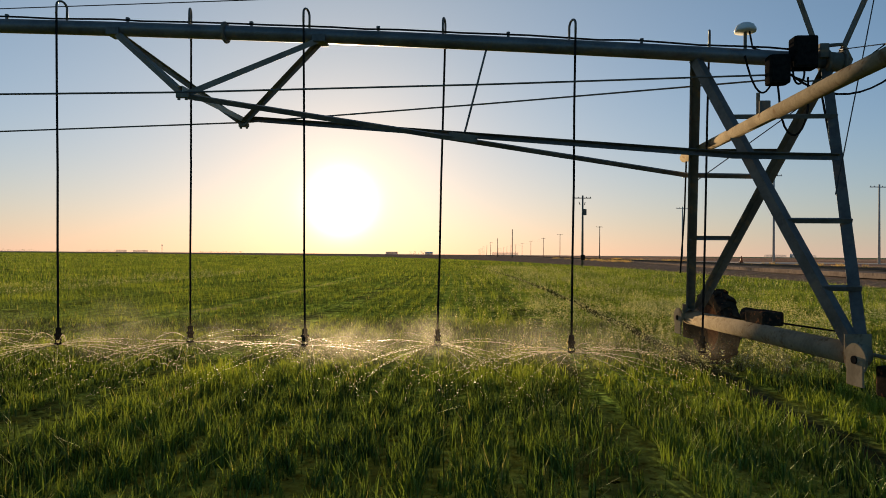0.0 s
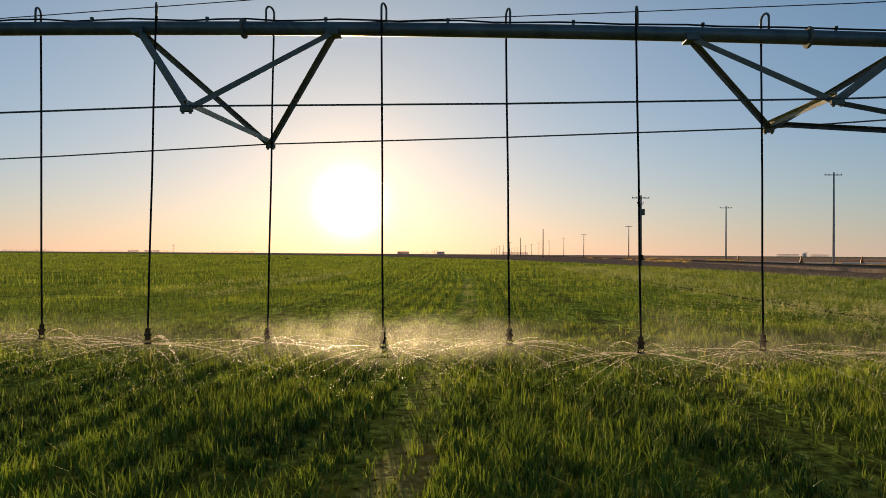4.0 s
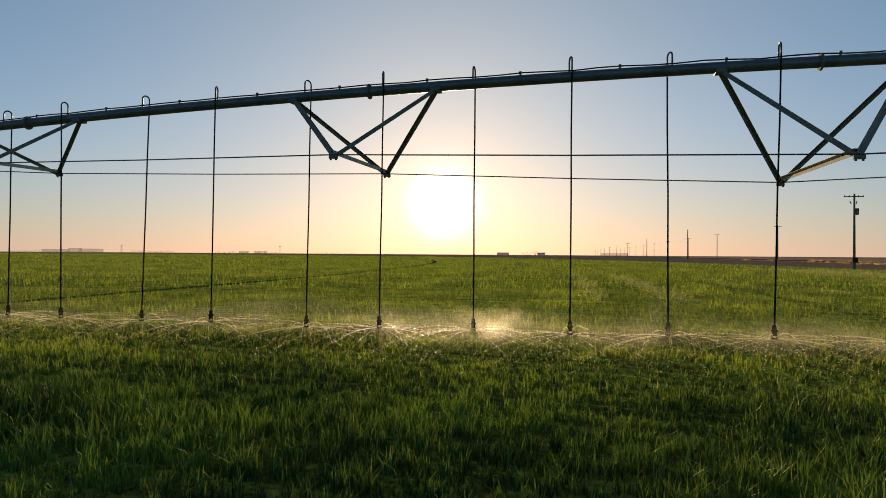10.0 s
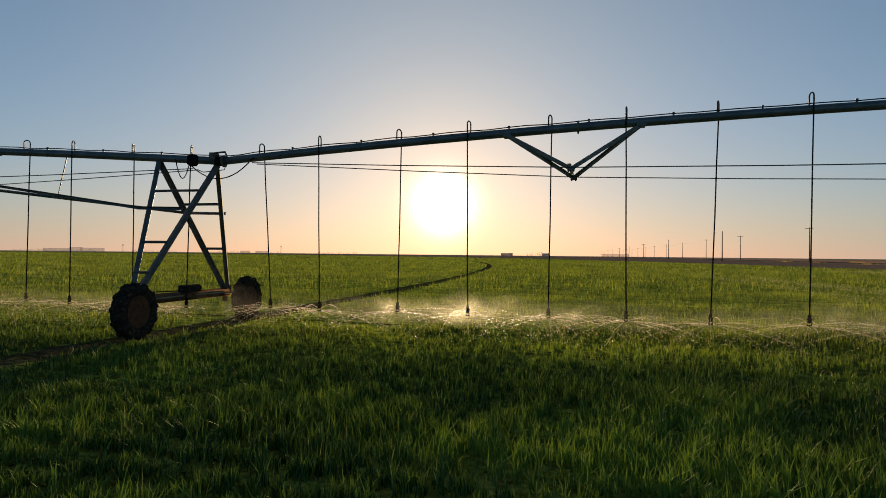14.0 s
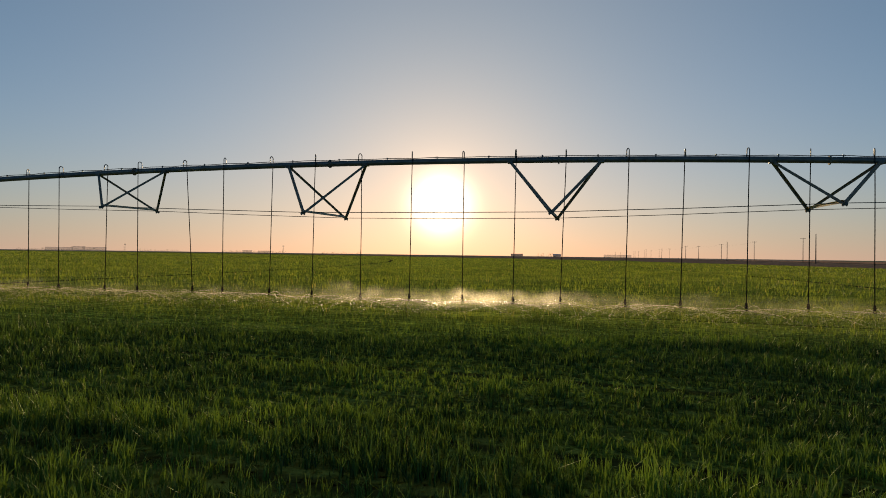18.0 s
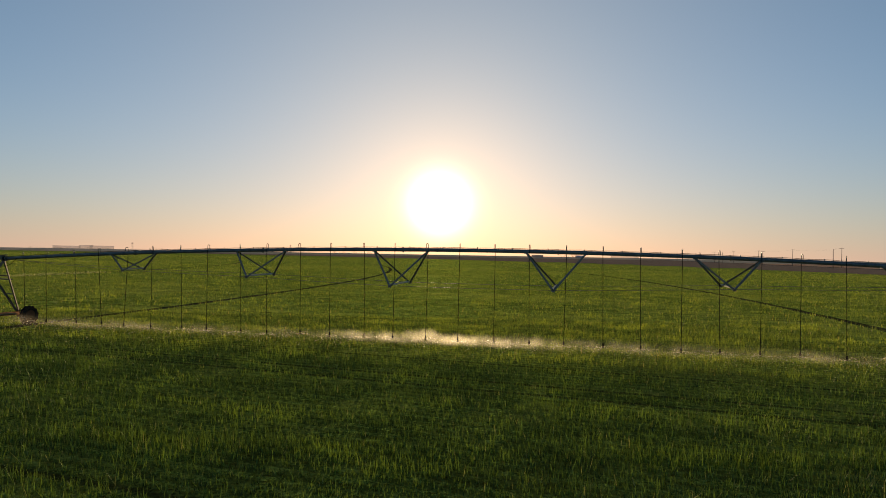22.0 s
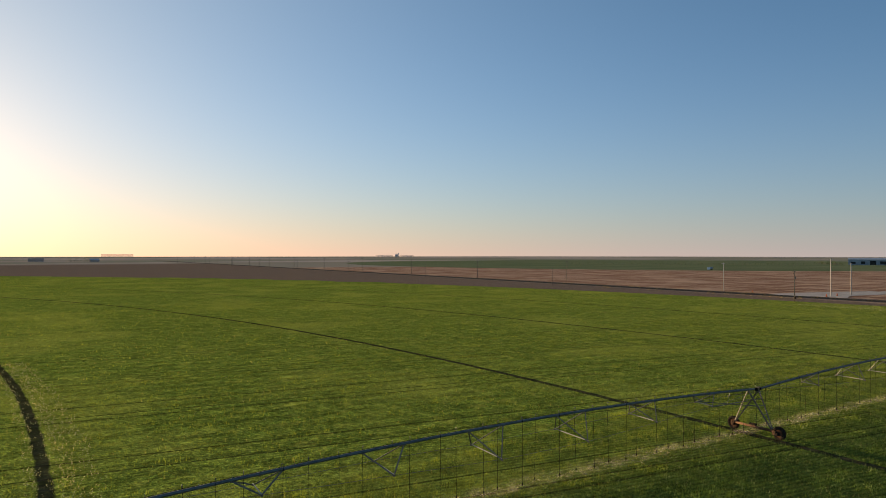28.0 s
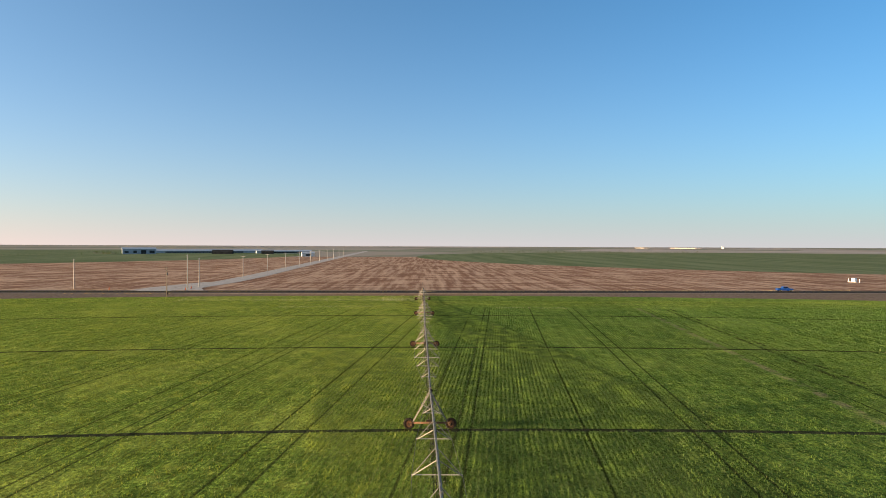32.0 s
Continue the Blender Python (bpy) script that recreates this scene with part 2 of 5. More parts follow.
def leaf_material(name, low, high, dry, crop=False):
    m, n, b = material(name, 0.62)
    rnd = n.add("ShaderNodeNewGeometry", "Random Per Island")
    pos = n.add("ShaderNodeNewGeometry", "Position")
    c = n.mix(n.math("POWER", rnd, 1.5) if crop else rnd, low, high)
    c = n.mix(n.smooth(n.noise(pos, 0.35, 3.0), 0.42, 0.68), c, (high[0] * 1.25, high[1] * 1.12, high[2] * 0.9))
    c = n.mix(n.math("MULTIPLY", n.smooth(rnd, 0.965, 0.985), 0.6), c, dry)
    if crop:
        leaf_shade = wet_shade(n, pos)
        c = n.mix(leaf_shade, n.vec("MULTIPLY", c, (1.02, 0.84, 0.84)), n.vec("MULTIPLY", c, (0.68, 0.72, 0.70)))
    n.put(b.inputs["Base Color"], c)
    b.inputs["Specular IOR Level"].default_value = 0.0
    tr = m.node_tree.nodes.new("ShaderNodeBsdfTranslucent")
    n.put(tr.inputs[0], n.vec("MULTIPLY", c, (2.15, 1.85, 0.90)))
    mx = m.node_tree.nodes.new("ShaderNodeMixShader")
    mx.inputs[0].default_value = 0.2
    if crop:        # backlit shade, put in by letting less light through
        n.put(mx.inputs[0], n.math("MULTIPLY_ADD", leaf_shade, -0.18, 0.32))
    m.node_tree.links.new(b.outputs[0], mx.inputs[1])
    m.node_tree.links.new(tr.outputs[0], mx.inputs[2])
    # thin wax and dew on the leaves
    wax = m.node_tree.nodes.new("ShaderNodeBsdfAnisotropic")
    wax.inputs["Roughness"].default_value = 0.5
    wax.inputs["Color"].default_value = (0.026, 0.027, 0.018, 1)
    add = m.node_tree.nodes.new("ShaderNodeAddShader")
    m.node_tree.links.new(mx.outputs[0], add.inputs[0])
    m.node_tree.links.new(wax.outputs[0], add.inputs[1])
    m.node_tree.links.new(add.outputs[0], m.node_tree.nodes["Material Output"].inputs[0])
    return m


WHEAT = leaf_material("wheat_leaf", (0.018, 0.042, 0.012), (0.150, 0.270, 0.052), (0.34, 0.32, 0.15), True)

# ---------------------------------------------------------------- plan
PIVOT = (-596.0, -2.0)          # centre of the circular field
TOWERS = [(-0.42, -0.02), (-42.09, -0.44), (-90.71, -0.48), (-139.41, -0.90), (-188.32, -1.46), (-237.10, -2.10)]
GROUND = -0.22                  # soil of the crop field
FIELD_R = 612.5
ROAD_X, ROAD_Z, ROAD_SLOPE = 25.0, 0.45, -0.016


def radius(x, y):
    return math.hypot(x - PIVOT[0], y - PIVOT[1])


TRACK_R = [radius(*t) for t in TOWERS] + [radius(*TOWERS[5]) - 48.8 * k for k in range(1, 7)]

# ---------------------------------------------------------------- building helpers


def mesh_object(name, bm, mat, parent=None, label="", smooth=False):
    me = bpy.data.meshes.new(name)
    bm.to_mesh(me)
    bm.free()
    if smooth:
        me.shade_smooth()
    me.materials.append(mat)
    ob = new(name, me)
    if parent:
        ob.parent = parent
    if label:
        ob["label"] = label
    return ob


def part(name, bm, mat, parent, label="", smooth=False):
    return mesh_object(name, bm, mat, parent, label, smooth)


def thing(name, x, y, z, rz=0, label="", category="", group="", kind=""):
    ob = new(name)
    ob.empty_display_size = 0.1
    ob.matrix_basis = pose(x, y, z, 0, 0, rz)
    return tagged(ob, label, category, group, kind)


def tube(bm, points, r, sides=10, cap=True, r_end=None):
    """A round tube along a line of points."""
    pts = [Vector(p) for p in points]
    rings, up = [], Vector((0, 0, 1))
    d0 = (pts[1] - pts[0]).normalized()
    side = d0.cross(up) if abs(d0.z) < 0.95 else d0.cross(Vector((0, 1, 0)))
    side.normalize()
    for i, p in enumerate(pts):
        d = (pts[min(i + 1, len(pts) - 1)] - pts[max(i - 1, 0)]).normalized()
        side = (side - d * side.dot(d)).normalized()
        b = d.cross(side)
        rr = r if r_end is None else r + (r_end - r) * i / (len(pts) - 1)
        rings.append([bm.verts.new(p + (side * math.cos(a) + b * math.sin(a)) * rr) for a in (2 * math.pi * k / sides for k in range(sides))])
    for a, b in zip(rings, rings[1:]):
        for k in range(sides):
            bm.faces.new((a[k], a[(k + 1) % sides], b[(k + 1) % sides], b[k]))
    if cap:
        bm.faces.new(rings[0][::-1])
        bm.faces.new(rings[-1])
    return bm


def box(bm, c, size, rot=None, bevel=0.0):
    """A box round the point c; rot turns it; bevel rounds its edges."""
    m = Matrix.Translation(c) @ (rot or Matrix.Identity(4)) @ Matrix.Diagonal((*size, 1))
    r = bmesh.ops.create_cube(bm, size=1, matrix=m)
    if bevel:
        es = list({e for v in r["verts"] for e in v.link_edges})
        bmesh.ops.bevel(bm, geom=es, offset=bevel, segments=2, affect="EDGES", profile=0.6)
    return bm


def angle_bar(bm, a, b, width=0.06, thick=0.006, out=(0, 0, 1)):
    """An L-shaped steel bar from a to b; its corner points to out."""
    a, b = Vector(a), Vector(b)
    d = (b - a).normalized()
    n = Vector(out)
    n = (n - d * n.dot(d)).normalized()
    s = d.cross(n)
    u, v = (n + s).normalized(), (n - s).normalized()
    prof = [(0, 0), (-width, 0), (-width, -thick), (-thick, -thick), (-thick, -width), (0, -width)]
    ra = [bm.verts.new(a + u * p + v * q) for p, q in prof]
    rb = [bm.verts.new(b + u * p + v * q) for p, q in prof]
    for k in range(6):
        bm.faces.new((ra[k], rb[k], rb[(k + 1) % 6], ra[(k + 1) % 6]))
    bm.faces.new(ra)
    bm.faces.new(rb[::-1])
    return bm


def disc(bm, c, axis, r, depth, sides=20, bevel=0.0):
    q = Vector((0, 0, 1)).rotation_difference(Vector(axis)).to_matrix().to_4x4()
    res = bmesh.ops.create_cone(bm, cap_ends=True, segments=sides, radius1=r, radius2=r, depth=depth, matrix=Matrix.Translation(c) @ q)
    if bevel:
        es = [e for e in {e for v in res["verts"] for e in v.link_edges} if len(e.link_faces) == 2 and any(len(f.verts) > 4 for f in e.link_faces)]
        bmesh.ops.bevel(bm, geom=es, offset=bevel, segments=2, affect="EDGES")
    return bm


def B():
    return bmesh.new()
# ---------------------------------------------------------------- ground
ROW = 0.5              # spacing of the drill rows
RING_R = 574.5         # outside this the rows run round the circle, inside they run straight



def height(x, y):
    """Height of the soil: level in the crop field, a low bank up to the road, level beyond."""
    r = radius(x, y)
    k = min(max((r - 611.0) / 8.0, 0.0), 1.0)
    return GROUND + (ROAD_Z - GROUND) * k * k * (3 - 2 * k)


def ground_material():
    m, n, b = material("farmland", 0.9)
    pos = n.add("ShaderNodeNewGeometry", "Position")
    sep = n.tree.nodes.new("ShaderNodeSeparateXYZ")
    n.put(sep.inputs[0], pos)
    x, y = sep.outputs[0], sep.outputs[1]

    def flat(px, py, wob=0.0):
        d = n.math("SQRT", n.math("ADD", n.math("POWER", n.math("SUBTRACT", x, px), 2.0), n.math("POWER", n.math("SUBTRACT", y, py), 2.0)))
        return n.math("ADD", d, n.math("MULTIPLY", n.math("SUBTRACT", n.noise(pos, 0.4, 3.0), 0.5), wob)) if wob else d

    def stretched(sx, sy, scale, detail=4.0):
        v = n.vec("MULTIPLY", pos, (sx, sy, 1.0))
        return n.noise(v, scale, detail)

    fine, mid, big = n.noise(pos, 9.0, 4.0, 0.65), n.noise(pos, 1.3, 4.0, 0.6), n.noise(pos, 0.045, 3.0)
    along = n.math("MULTIPLY_ADD", x, 0.119, y)
    around = flat(*PIVOT)
    ring = n.math("GREATER_THAN", around, RING_R)
    along = n.math("ADD", along, n.math("MULTIPLY", ring, n.math("SUBTRACT", around, along)))
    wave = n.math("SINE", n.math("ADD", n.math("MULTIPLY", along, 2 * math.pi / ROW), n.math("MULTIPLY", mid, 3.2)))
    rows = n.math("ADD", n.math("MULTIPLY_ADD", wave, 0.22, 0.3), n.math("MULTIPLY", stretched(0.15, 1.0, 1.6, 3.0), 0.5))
    # crop: green blades with painted shade in gaps and hollows, paler and yellower patches
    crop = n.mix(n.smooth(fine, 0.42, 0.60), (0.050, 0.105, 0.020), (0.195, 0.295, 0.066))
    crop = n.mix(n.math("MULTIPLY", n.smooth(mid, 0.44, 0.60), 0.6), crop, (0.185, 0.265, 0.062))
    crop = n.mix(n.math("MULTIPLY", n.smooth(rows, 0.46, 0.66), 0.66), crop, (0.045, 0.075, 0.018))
    hollow_shade = n.noise(n.vec("MULTIPLY", pos, (0.45, 1.0, 1.0)), 0.62, 5.0, 0.7)
    crop = n.mix(n.math("MULTIPLY", n.smooth(hollow_shade, 0.50, 0.64), 0.55), crop, (0.040, 0.072, 0.016))
    hummock_shade = n.noise(n.vec("MULTIPLY", pos, (0.6, 1.0, 1.0)), 2.1, 3.0, 0.65)
    crop = n.mix(n.math("MULTIPLY", n.smooth(hummock_shade, 0.47, 0.60), 0.6), crop, (0.038, 0.066, 0.015))
    crop = n.mix(n.math("MULTIPLY", n.smooth(n.noise(pos, 0.33, 5.0, 0.7), 0.54, 0.66), 0.5), crop, (0.225, 0.285, 0.068))
    crop = n.mix(n.math("MULTIPLY", n.smooth(big, 0.45, 0.70), 0.40), crop, (0.210, 0.260, 0.066))
    r = flat(*PIVOT, 0.5)
    # wheel tracks of bare wet soil; crop-edge shade is put into its colour
    soil = n.mix(n.smooth(mid, 0.3, 0.7), (0.018, 0.015, 0.011), (0.048, 0.040, 0.031))
    rut = None
    for R in TRACK_R:
        near = n.math("ABSOLUTE", n.math("SUBTRACT", r, R))
        mark = n.math("SUBTRACT", 1.0, n.smooth(near, *((0.05, 0.30) if R == TRACK_R[0] else (0.33, 0.57))))
        rut = mark if rut is None else n.math("MAXIMUM", rut, mark)
    # tramlines of the drill and sprayer
    for c0 in TRAMLINES:
        d = n.math("ABSOLUTE", n.math("ADD", n.math("SUBTRACT", along, c0), n.math("MULTIPLY", n.math("SUBTRACT", mid, 0.5), 0.16)))
        crop = n.mix(n.math("MULTIPLY", n.math("SUBTRACT", 1.0, n.smooth(d, 0.05, 0.21)), 0.85), crop, (0.028, 0.040, 0.014))
    for c0, wd, col in WIDE_LINES:
        d = n.math("ABSOLUTE", n.math("ADD", n.math("SUBTRACT", along, c0), n.math("MULTIPLY", n.math("SUBTRACT", n.noise(pos, 0.12, 4.0), 0.5), 0.9)))
        crop = n.mix(n.math("MULTIPLY", n.math("SUBTRACT", 1.0, n.smooth(d, wd * 0.5, wd)), n.math("MULTIPLY", n.smooth(n.noise(pos, 0.35, 5.0, 0.7), 0.38, 0.62), n.math("MULTIPLY_ADD", n.smooth(y, 22.0, 60.0), -0.75, 0.85))), crop, col)
    crop = n.mix(wet_shade(n, pos), n.vec("MULTIPLY", crop, (1.10, 1.10, 1.05)), n.vec("MULTIPLY", crop, (0.98, 1.06, 1.02)))
    # under single plants soil and litter; the blades' shade is put into the colour
    past = n.math("SUBTRACT", y, n.math("MULTIPLY_ADD", x, 0.19, -7.3))
    gap_shade = n.math("MULTIPLY", n.smooth(past, 1.0, 3.0), n.math("SUBTRACT", 1.0, n.smooth(past, 13.0, 17.0)))
    gap_shade = n.math("MULTIPLY", gap_shade, n.smooth(x, -150.0, -138.0))
    inner = n.math("MULTIPLY", n.smooth(past, 5.0, 9.0), n.math("SUBTRACT", 1.0, n.smooth(past, 36.0, 44.0)))
    inner = n.math("MULTIPLY", inner, n.math("MULTIPLY", n.smooth(x, -190.0, -175.0), n.math("SUBTRACT", 1.0, n.smooth(x, -100.0, -90.0))))
    gap_shade = n.math("MAXIMUM", gap_shade, inner)
    shaded_litter = n.mix(n.smooth(fine, 0.55, 0.7), (0.024, 0.022, 0.013), (0.062, 0.060, 0.028))
    gap_shade = n.math("MULTIPLY", gap_shade, n.math("SUBTRACT", 1.0, n.smooth(y, -2.5, 0.5)))
    crop = n.mix(n.math("MULTIPLY", gap_shade, 0.28), crop, shaded_litter)
    crop = n.mix(n.math("MULTIPLY", rut, 0.85), crop, soil)
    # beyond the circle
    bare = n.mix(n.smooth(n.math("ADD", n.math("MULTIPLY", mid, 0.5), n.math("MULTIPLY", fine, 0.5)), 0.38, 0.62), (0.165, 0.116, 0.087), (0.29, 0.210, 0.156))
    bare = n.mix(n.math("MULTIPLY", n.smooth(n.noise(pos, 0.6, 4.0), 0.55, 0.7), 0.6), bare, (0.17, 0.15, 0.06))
    streaks = n.math("ADD", n.math("MULTIPLY", stretched(0.05, 1.0, 0.33, 4.0), 0.40), n.math("ADD", n.math("MULTIPLY", stretched(1.0, 0.30, 0.10, 5.0), 0.35), n.math("MULTIPLY", n.noise(pos, 0.9, 5.0, 0.7), 0.25)))
    stubble = n.mix(n.smooth(streaks, 0.44, 0.57), (0.265, 0.130, 0.078), (0.60, 0.385, 0.25))
    stubble = n.mix(n.math("MULTIPLY", n.smooth(fine, 0.45, 0.7), 0.3), stubble, (0.54, 0.39, 0.28))
    # far fields are pale: the haze over them is put into their colour
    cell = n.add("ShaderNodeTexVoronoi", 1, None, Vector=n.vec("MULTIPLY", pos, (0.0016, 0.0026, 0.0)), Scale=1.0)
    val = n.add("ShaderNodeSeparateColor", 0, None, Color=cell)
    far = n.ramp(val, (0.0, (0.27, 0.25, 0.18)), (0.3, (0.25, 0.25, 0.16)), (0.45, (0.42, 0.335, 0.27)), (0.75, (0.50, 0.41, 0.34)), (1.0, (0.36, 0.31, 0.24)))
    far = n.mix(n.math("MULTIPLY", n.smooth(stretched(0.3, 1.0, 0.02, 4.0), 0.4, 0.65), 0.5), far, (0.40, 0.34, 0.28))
    green = n.mix(n.smooth(n.math("MULTIPLY_ADD", stretched(0.08, 1.0, 0.05, 4.0), 0.6, n.math("MULTIPLY", mid, 0.4)), 0.38, 0.60), (0.135, 0.165, 0.075), (0.215, 0.235, 0.125))
    outer = stubble
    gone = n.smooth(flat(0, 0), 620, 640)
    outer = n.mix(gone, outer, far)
    outer = n.mix(n.math("SUBTRACT", 1.0, n.smooth(flat(700, 700, 4.0), 538, 540)), outer, green)
    outer = n.mix(n.math("SUBTRACT", 1.0, n.smooth(flat(640, -530, 4.0), 538, 540)), outer, green)
    across = n.math("SUBTRACT", x, n.math("MULTIPLY_ADD", y, ROAD_SLOPE, ROAD_X))
    beyond = n.smooth(n.math("ADD", across, n.math("MULTIPLY", n.math("SUBTRACT", mid, 0.5), 2.0)), 8.5, 9.5)
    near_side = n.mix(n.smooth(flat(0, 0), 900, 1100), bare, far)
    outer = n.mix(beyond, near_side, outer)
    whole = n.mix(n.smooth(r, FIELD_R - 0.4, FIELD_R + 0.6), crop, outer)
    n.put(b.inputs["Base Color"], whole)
    b.inputs["Specular IOR Level"].default_value = 0.0
    # leaves and clods face every way, so the low sun catches some of them everywhere
    inside = n.math("SUBTRACT", 1.0, n.smooth(r, FIELD_R - 0.4, FIELD_R + 0.6))
    inside = n.math("MULTIPLY", inside, n.math("MULTIPLY_ADD", rut, -0.9, 1.0))
    tilt = n.add("ShaderNodeTexNoise", 1, None, Vector=pos, Scale=11.0, Detail=3.0, Roughness=0.6)
    tilt = n.vec("SUBTRACT", tilt, (0.5, 0.5, 0.5))
    grow = n.tree.nodes.new("ShaderNodeVectorMath")
    grow.operation = "SCALE"
    n.put(grow.inputs[0], tilt)
    n.put(grow.inputs[3], n.math("MULTIPLY_ADD", inside, CROP_TILT, 0.9))
    swell = n.add("ShaderNodeTexNoise", 1, None, Vector=n.vec("MULTIPLY", pos, (0.35, 1.0, 1.0)), Scale=0.9, Detail=3.0, Roughness=0.6)
    swell = n.vec("MULTIPLY", n.vec("SUBTRACT", swell, (0.5, 0.5, 0.5)), (2.0, 2.0, 0.0))
    grow2 = n.tree.nodes.new("ShaderNodeVectorMath")
    grow2.operation = "SCALE"
    n.put(grow2.inputs[0], swell)
    n.put(grow2.inputs[3], inside)
    hummock = n.add("ShaderNodeTexNoise", 1, None, Vector=pos, Scale=2.8, Detail=2.0, Roughness=0.6)
    hummock = n.vec("MULTIPLY", n.vec("SUBTRACT", hummock, (0.5, 0.5, 0.5)), (4.0, 4.0, 0.0))
    swell = n.vec("ADD", swell, hummock)
    n.put(grow2.inputs[0], swell)
    # the rows and the passes of the drill stand up as low ridges
    pass_wave = n.math("SINE", n.math("ADD", n.math("MULTIPLY", along, 2.06), n.math("MULTIPLY", big, 6.0)))
    lean = n.math("MULTIPLY", inside, n.math("ADD", n.math("MULTIPLY", wave, 0.38), n.math("MULTIPLY", pass_wave, 0.24)))
    ridge = n.tree.nodes.new("ShaderNodeVectorMath")
    ridge.operation = "SCALE"
    ridge.inputs[0].default_value = (0.119, 0.993, 0.0)
    n.put(ridge.inputs[3], lean)
    facing = n.vec("NORMALIZE", n.vec("ADD", n.vec("ADD", grow.outputs[0], n.vec("ADD", grow2.outputs[0], ridge.outputs[0])), (0.0, 0.0, 0.6)))
    n.put(b.inputs["Normal"], facing)
    leaf = n.tree.nodes.new("ShaderNodeBsdfTranslucent")
    n.put(leaf.inputs[0], n.vec("MULTIPLY", whole, (1.6, 1.35, 0.8)))
    n.put(leaf.inputs["Normal"], facing)
    mx = n.tree.nodes.new("ShaderNodeMixShader")
    # the backlit shade of the crop, put into the ground's leaf and wax shares
    ground_shade = wet_shade(n, pos)
    n.put(mx.inputs[0], n.math("MULTIPLY", inside, n.math("MULTIPLY_ADD", ground_shade, -0.30, 0.42)))
    n.tree.links.new(b.outputs[0], mx.inputs[1])
    n.tree.links.new(leaf.outputs[0], mx.inputs[2])
    # the dull wax of the leaves
    wax = n.tree.nodes.new("ShaderNodeBsdfAnisotropic")
    wax.inputs["Roughness"].default_value = 0.85
    n.put(wax.inputs["Color"], n.mix(ground_shade, n.vec("MULTIPLY", whole, (0.44, 0.43, 0.34)), n.vec("MULTIPLY", whole, (0.22, 0.22, 0.17))))
    n.put(wax.inputs["Normal"], facing)
    add = n.tree.nodes.new("ShaderNodeAddShader")
    n.tree.links.new(mx.outputs[0], add.inputs[0])
    n.tree.links.new(wax.outputs[0], add.inputs[1])
    pick = n.tree.nodes.new("ShaderNodeMixShader")
    n.put(pick.inputs[0], inside)
    n.tree.links.new(mx.outputs[0], pick.inputs[1])
    n.tree.links.new(add.outputs[0], pick.inputs[2])
    n.tree.links.new(pick.outputs[0], n.tree.nodes["Material Output"].inputs[0])
    return m


CROP_TILT = 4.2

# where each wheel line of the drill and sprayer crosses x = 0; all run parallel to the rows
TRAMLINES = [-86.0, -64.5, -44.4, -42.4, -32.2, -21.4, -20.0, -16.5, -5.9, -2.7, 10.0, 11.6, 15.8, 28.0, 29.6, 32.6, 47.0, 48.6, 66.0, 84.0, 85.6]
# broad lines: across the inner field a dry weedy strip and a pair of deep wheel lines, in the outer ring lines that run round it
WIDE_LINES = [(-62.2, 0.9, (0.195, 0.178, 0.105)), (-69.1, 0.6, (0.030, 0.034, 0.018)), (-70.7, 0.6, (0.030, 0.034, 0.018)),
              (588.3, 0.55, (0.030, 0.034, 0.018)), (585.0, 0.35, (0.21, 0.21, 0.10)), (580.5, 0.5, (0.032, 0.040, 0.018)), (593.5, 0.4, (0.030, 0.036, 0.018))]


def build_ground():
    xs = np.unique(np.concatenate([np.linspace(-4000, -400, 13), np.linspace(-400, -40, 19), np.linspace(-40, 40, 41), np.linspace(40, 400, 10), np.linspace(400, 4000, 13)]))
    ys = np.unique(np.concatenate([np.linspace(-4000, -400, 10), np.linspace(-400, 400, 81), np.linspace(400, 4000, 13)]))
    verts = [(x, y, height(x, y)) for y in ys for x in xs]
    nx = len(xs)
    faces = [(j * nx + i, j * nx + i + 1, (j + 1) * nx + i + 1, (j + 1) * nx + i) for j in range(len(ys) - 1) for i in range(nx - 1)]
    me = bpy.data.meshes.new("ground")
    me.from_pydata(verts, [], faces)
    me.shade_smooth()
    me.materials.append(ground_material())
    return tagged(new("ground", me), "flat farmland: green wheat circle, bare soil and brown stubble fields", "ground", kind="structure")


build_ground()

# paved road with gravel shoulders, and the pale dirt road that branches off it
ASPHALT = worn("asphalt", (0.040, 0.039, 0.038), (0.065, 0.063, 0.060), 0.85, 0.0, 1.2, 0.3)
GRAVEL = worn("gravel_shoulder", (0.19, 0.142, 0.112), (0.30, 0.230, 0.182), 0.95, 0.0, 1.5, 0.5, (0.10, 0.08, 0.06))
DIRT = worn("pale_dirt", (0.50, 0.42, 0.35), (0.62, 0.53, 0.45), 0.95, 0.0, 0.25, 0.4, (0.30, 0.25, 0.20))
YELLOW = worn("yellow_road_paint", (0.42, 0.30, 0.05), (0.55, 0.40, 0.08), 0.7, 0.0, 3.0, 0.1)


def strip(name, line, width, z, thick, mat, label, category, crown=0.0, kind="structure"):
    """A band of ground along a line of (x, y) points, with side faces."""
    bm = B()
    rows = []
    for i, p in enumerate(line):
        a, c = Vector(line[max(i - 1, 0)]), Vector(line[min(i + 1, len(line) - 1)])
        d = (c - a).normalized()
        s = Vector((d.y, -d.x))
        row = []
        for k, zz in ((-0.5, -thick), (-0.5, 0.0), (0.0, crown), (0.5, 0.0), (0.5, -thick)):
            q = Vector(p) + s * width * k
            row.append(bm.verts.new((q.x, q.y, z + zz)))
        rows.append(row)
    for a, c in zip(rows, rows[1:]):
        for k in range(4):
            bm.faces.new((a[k], a[k + 1], c[k + 1], c[k]))
    ob = mesh_object(name, bm, mat)
    return tagged(ob, label, category, kind=kind)


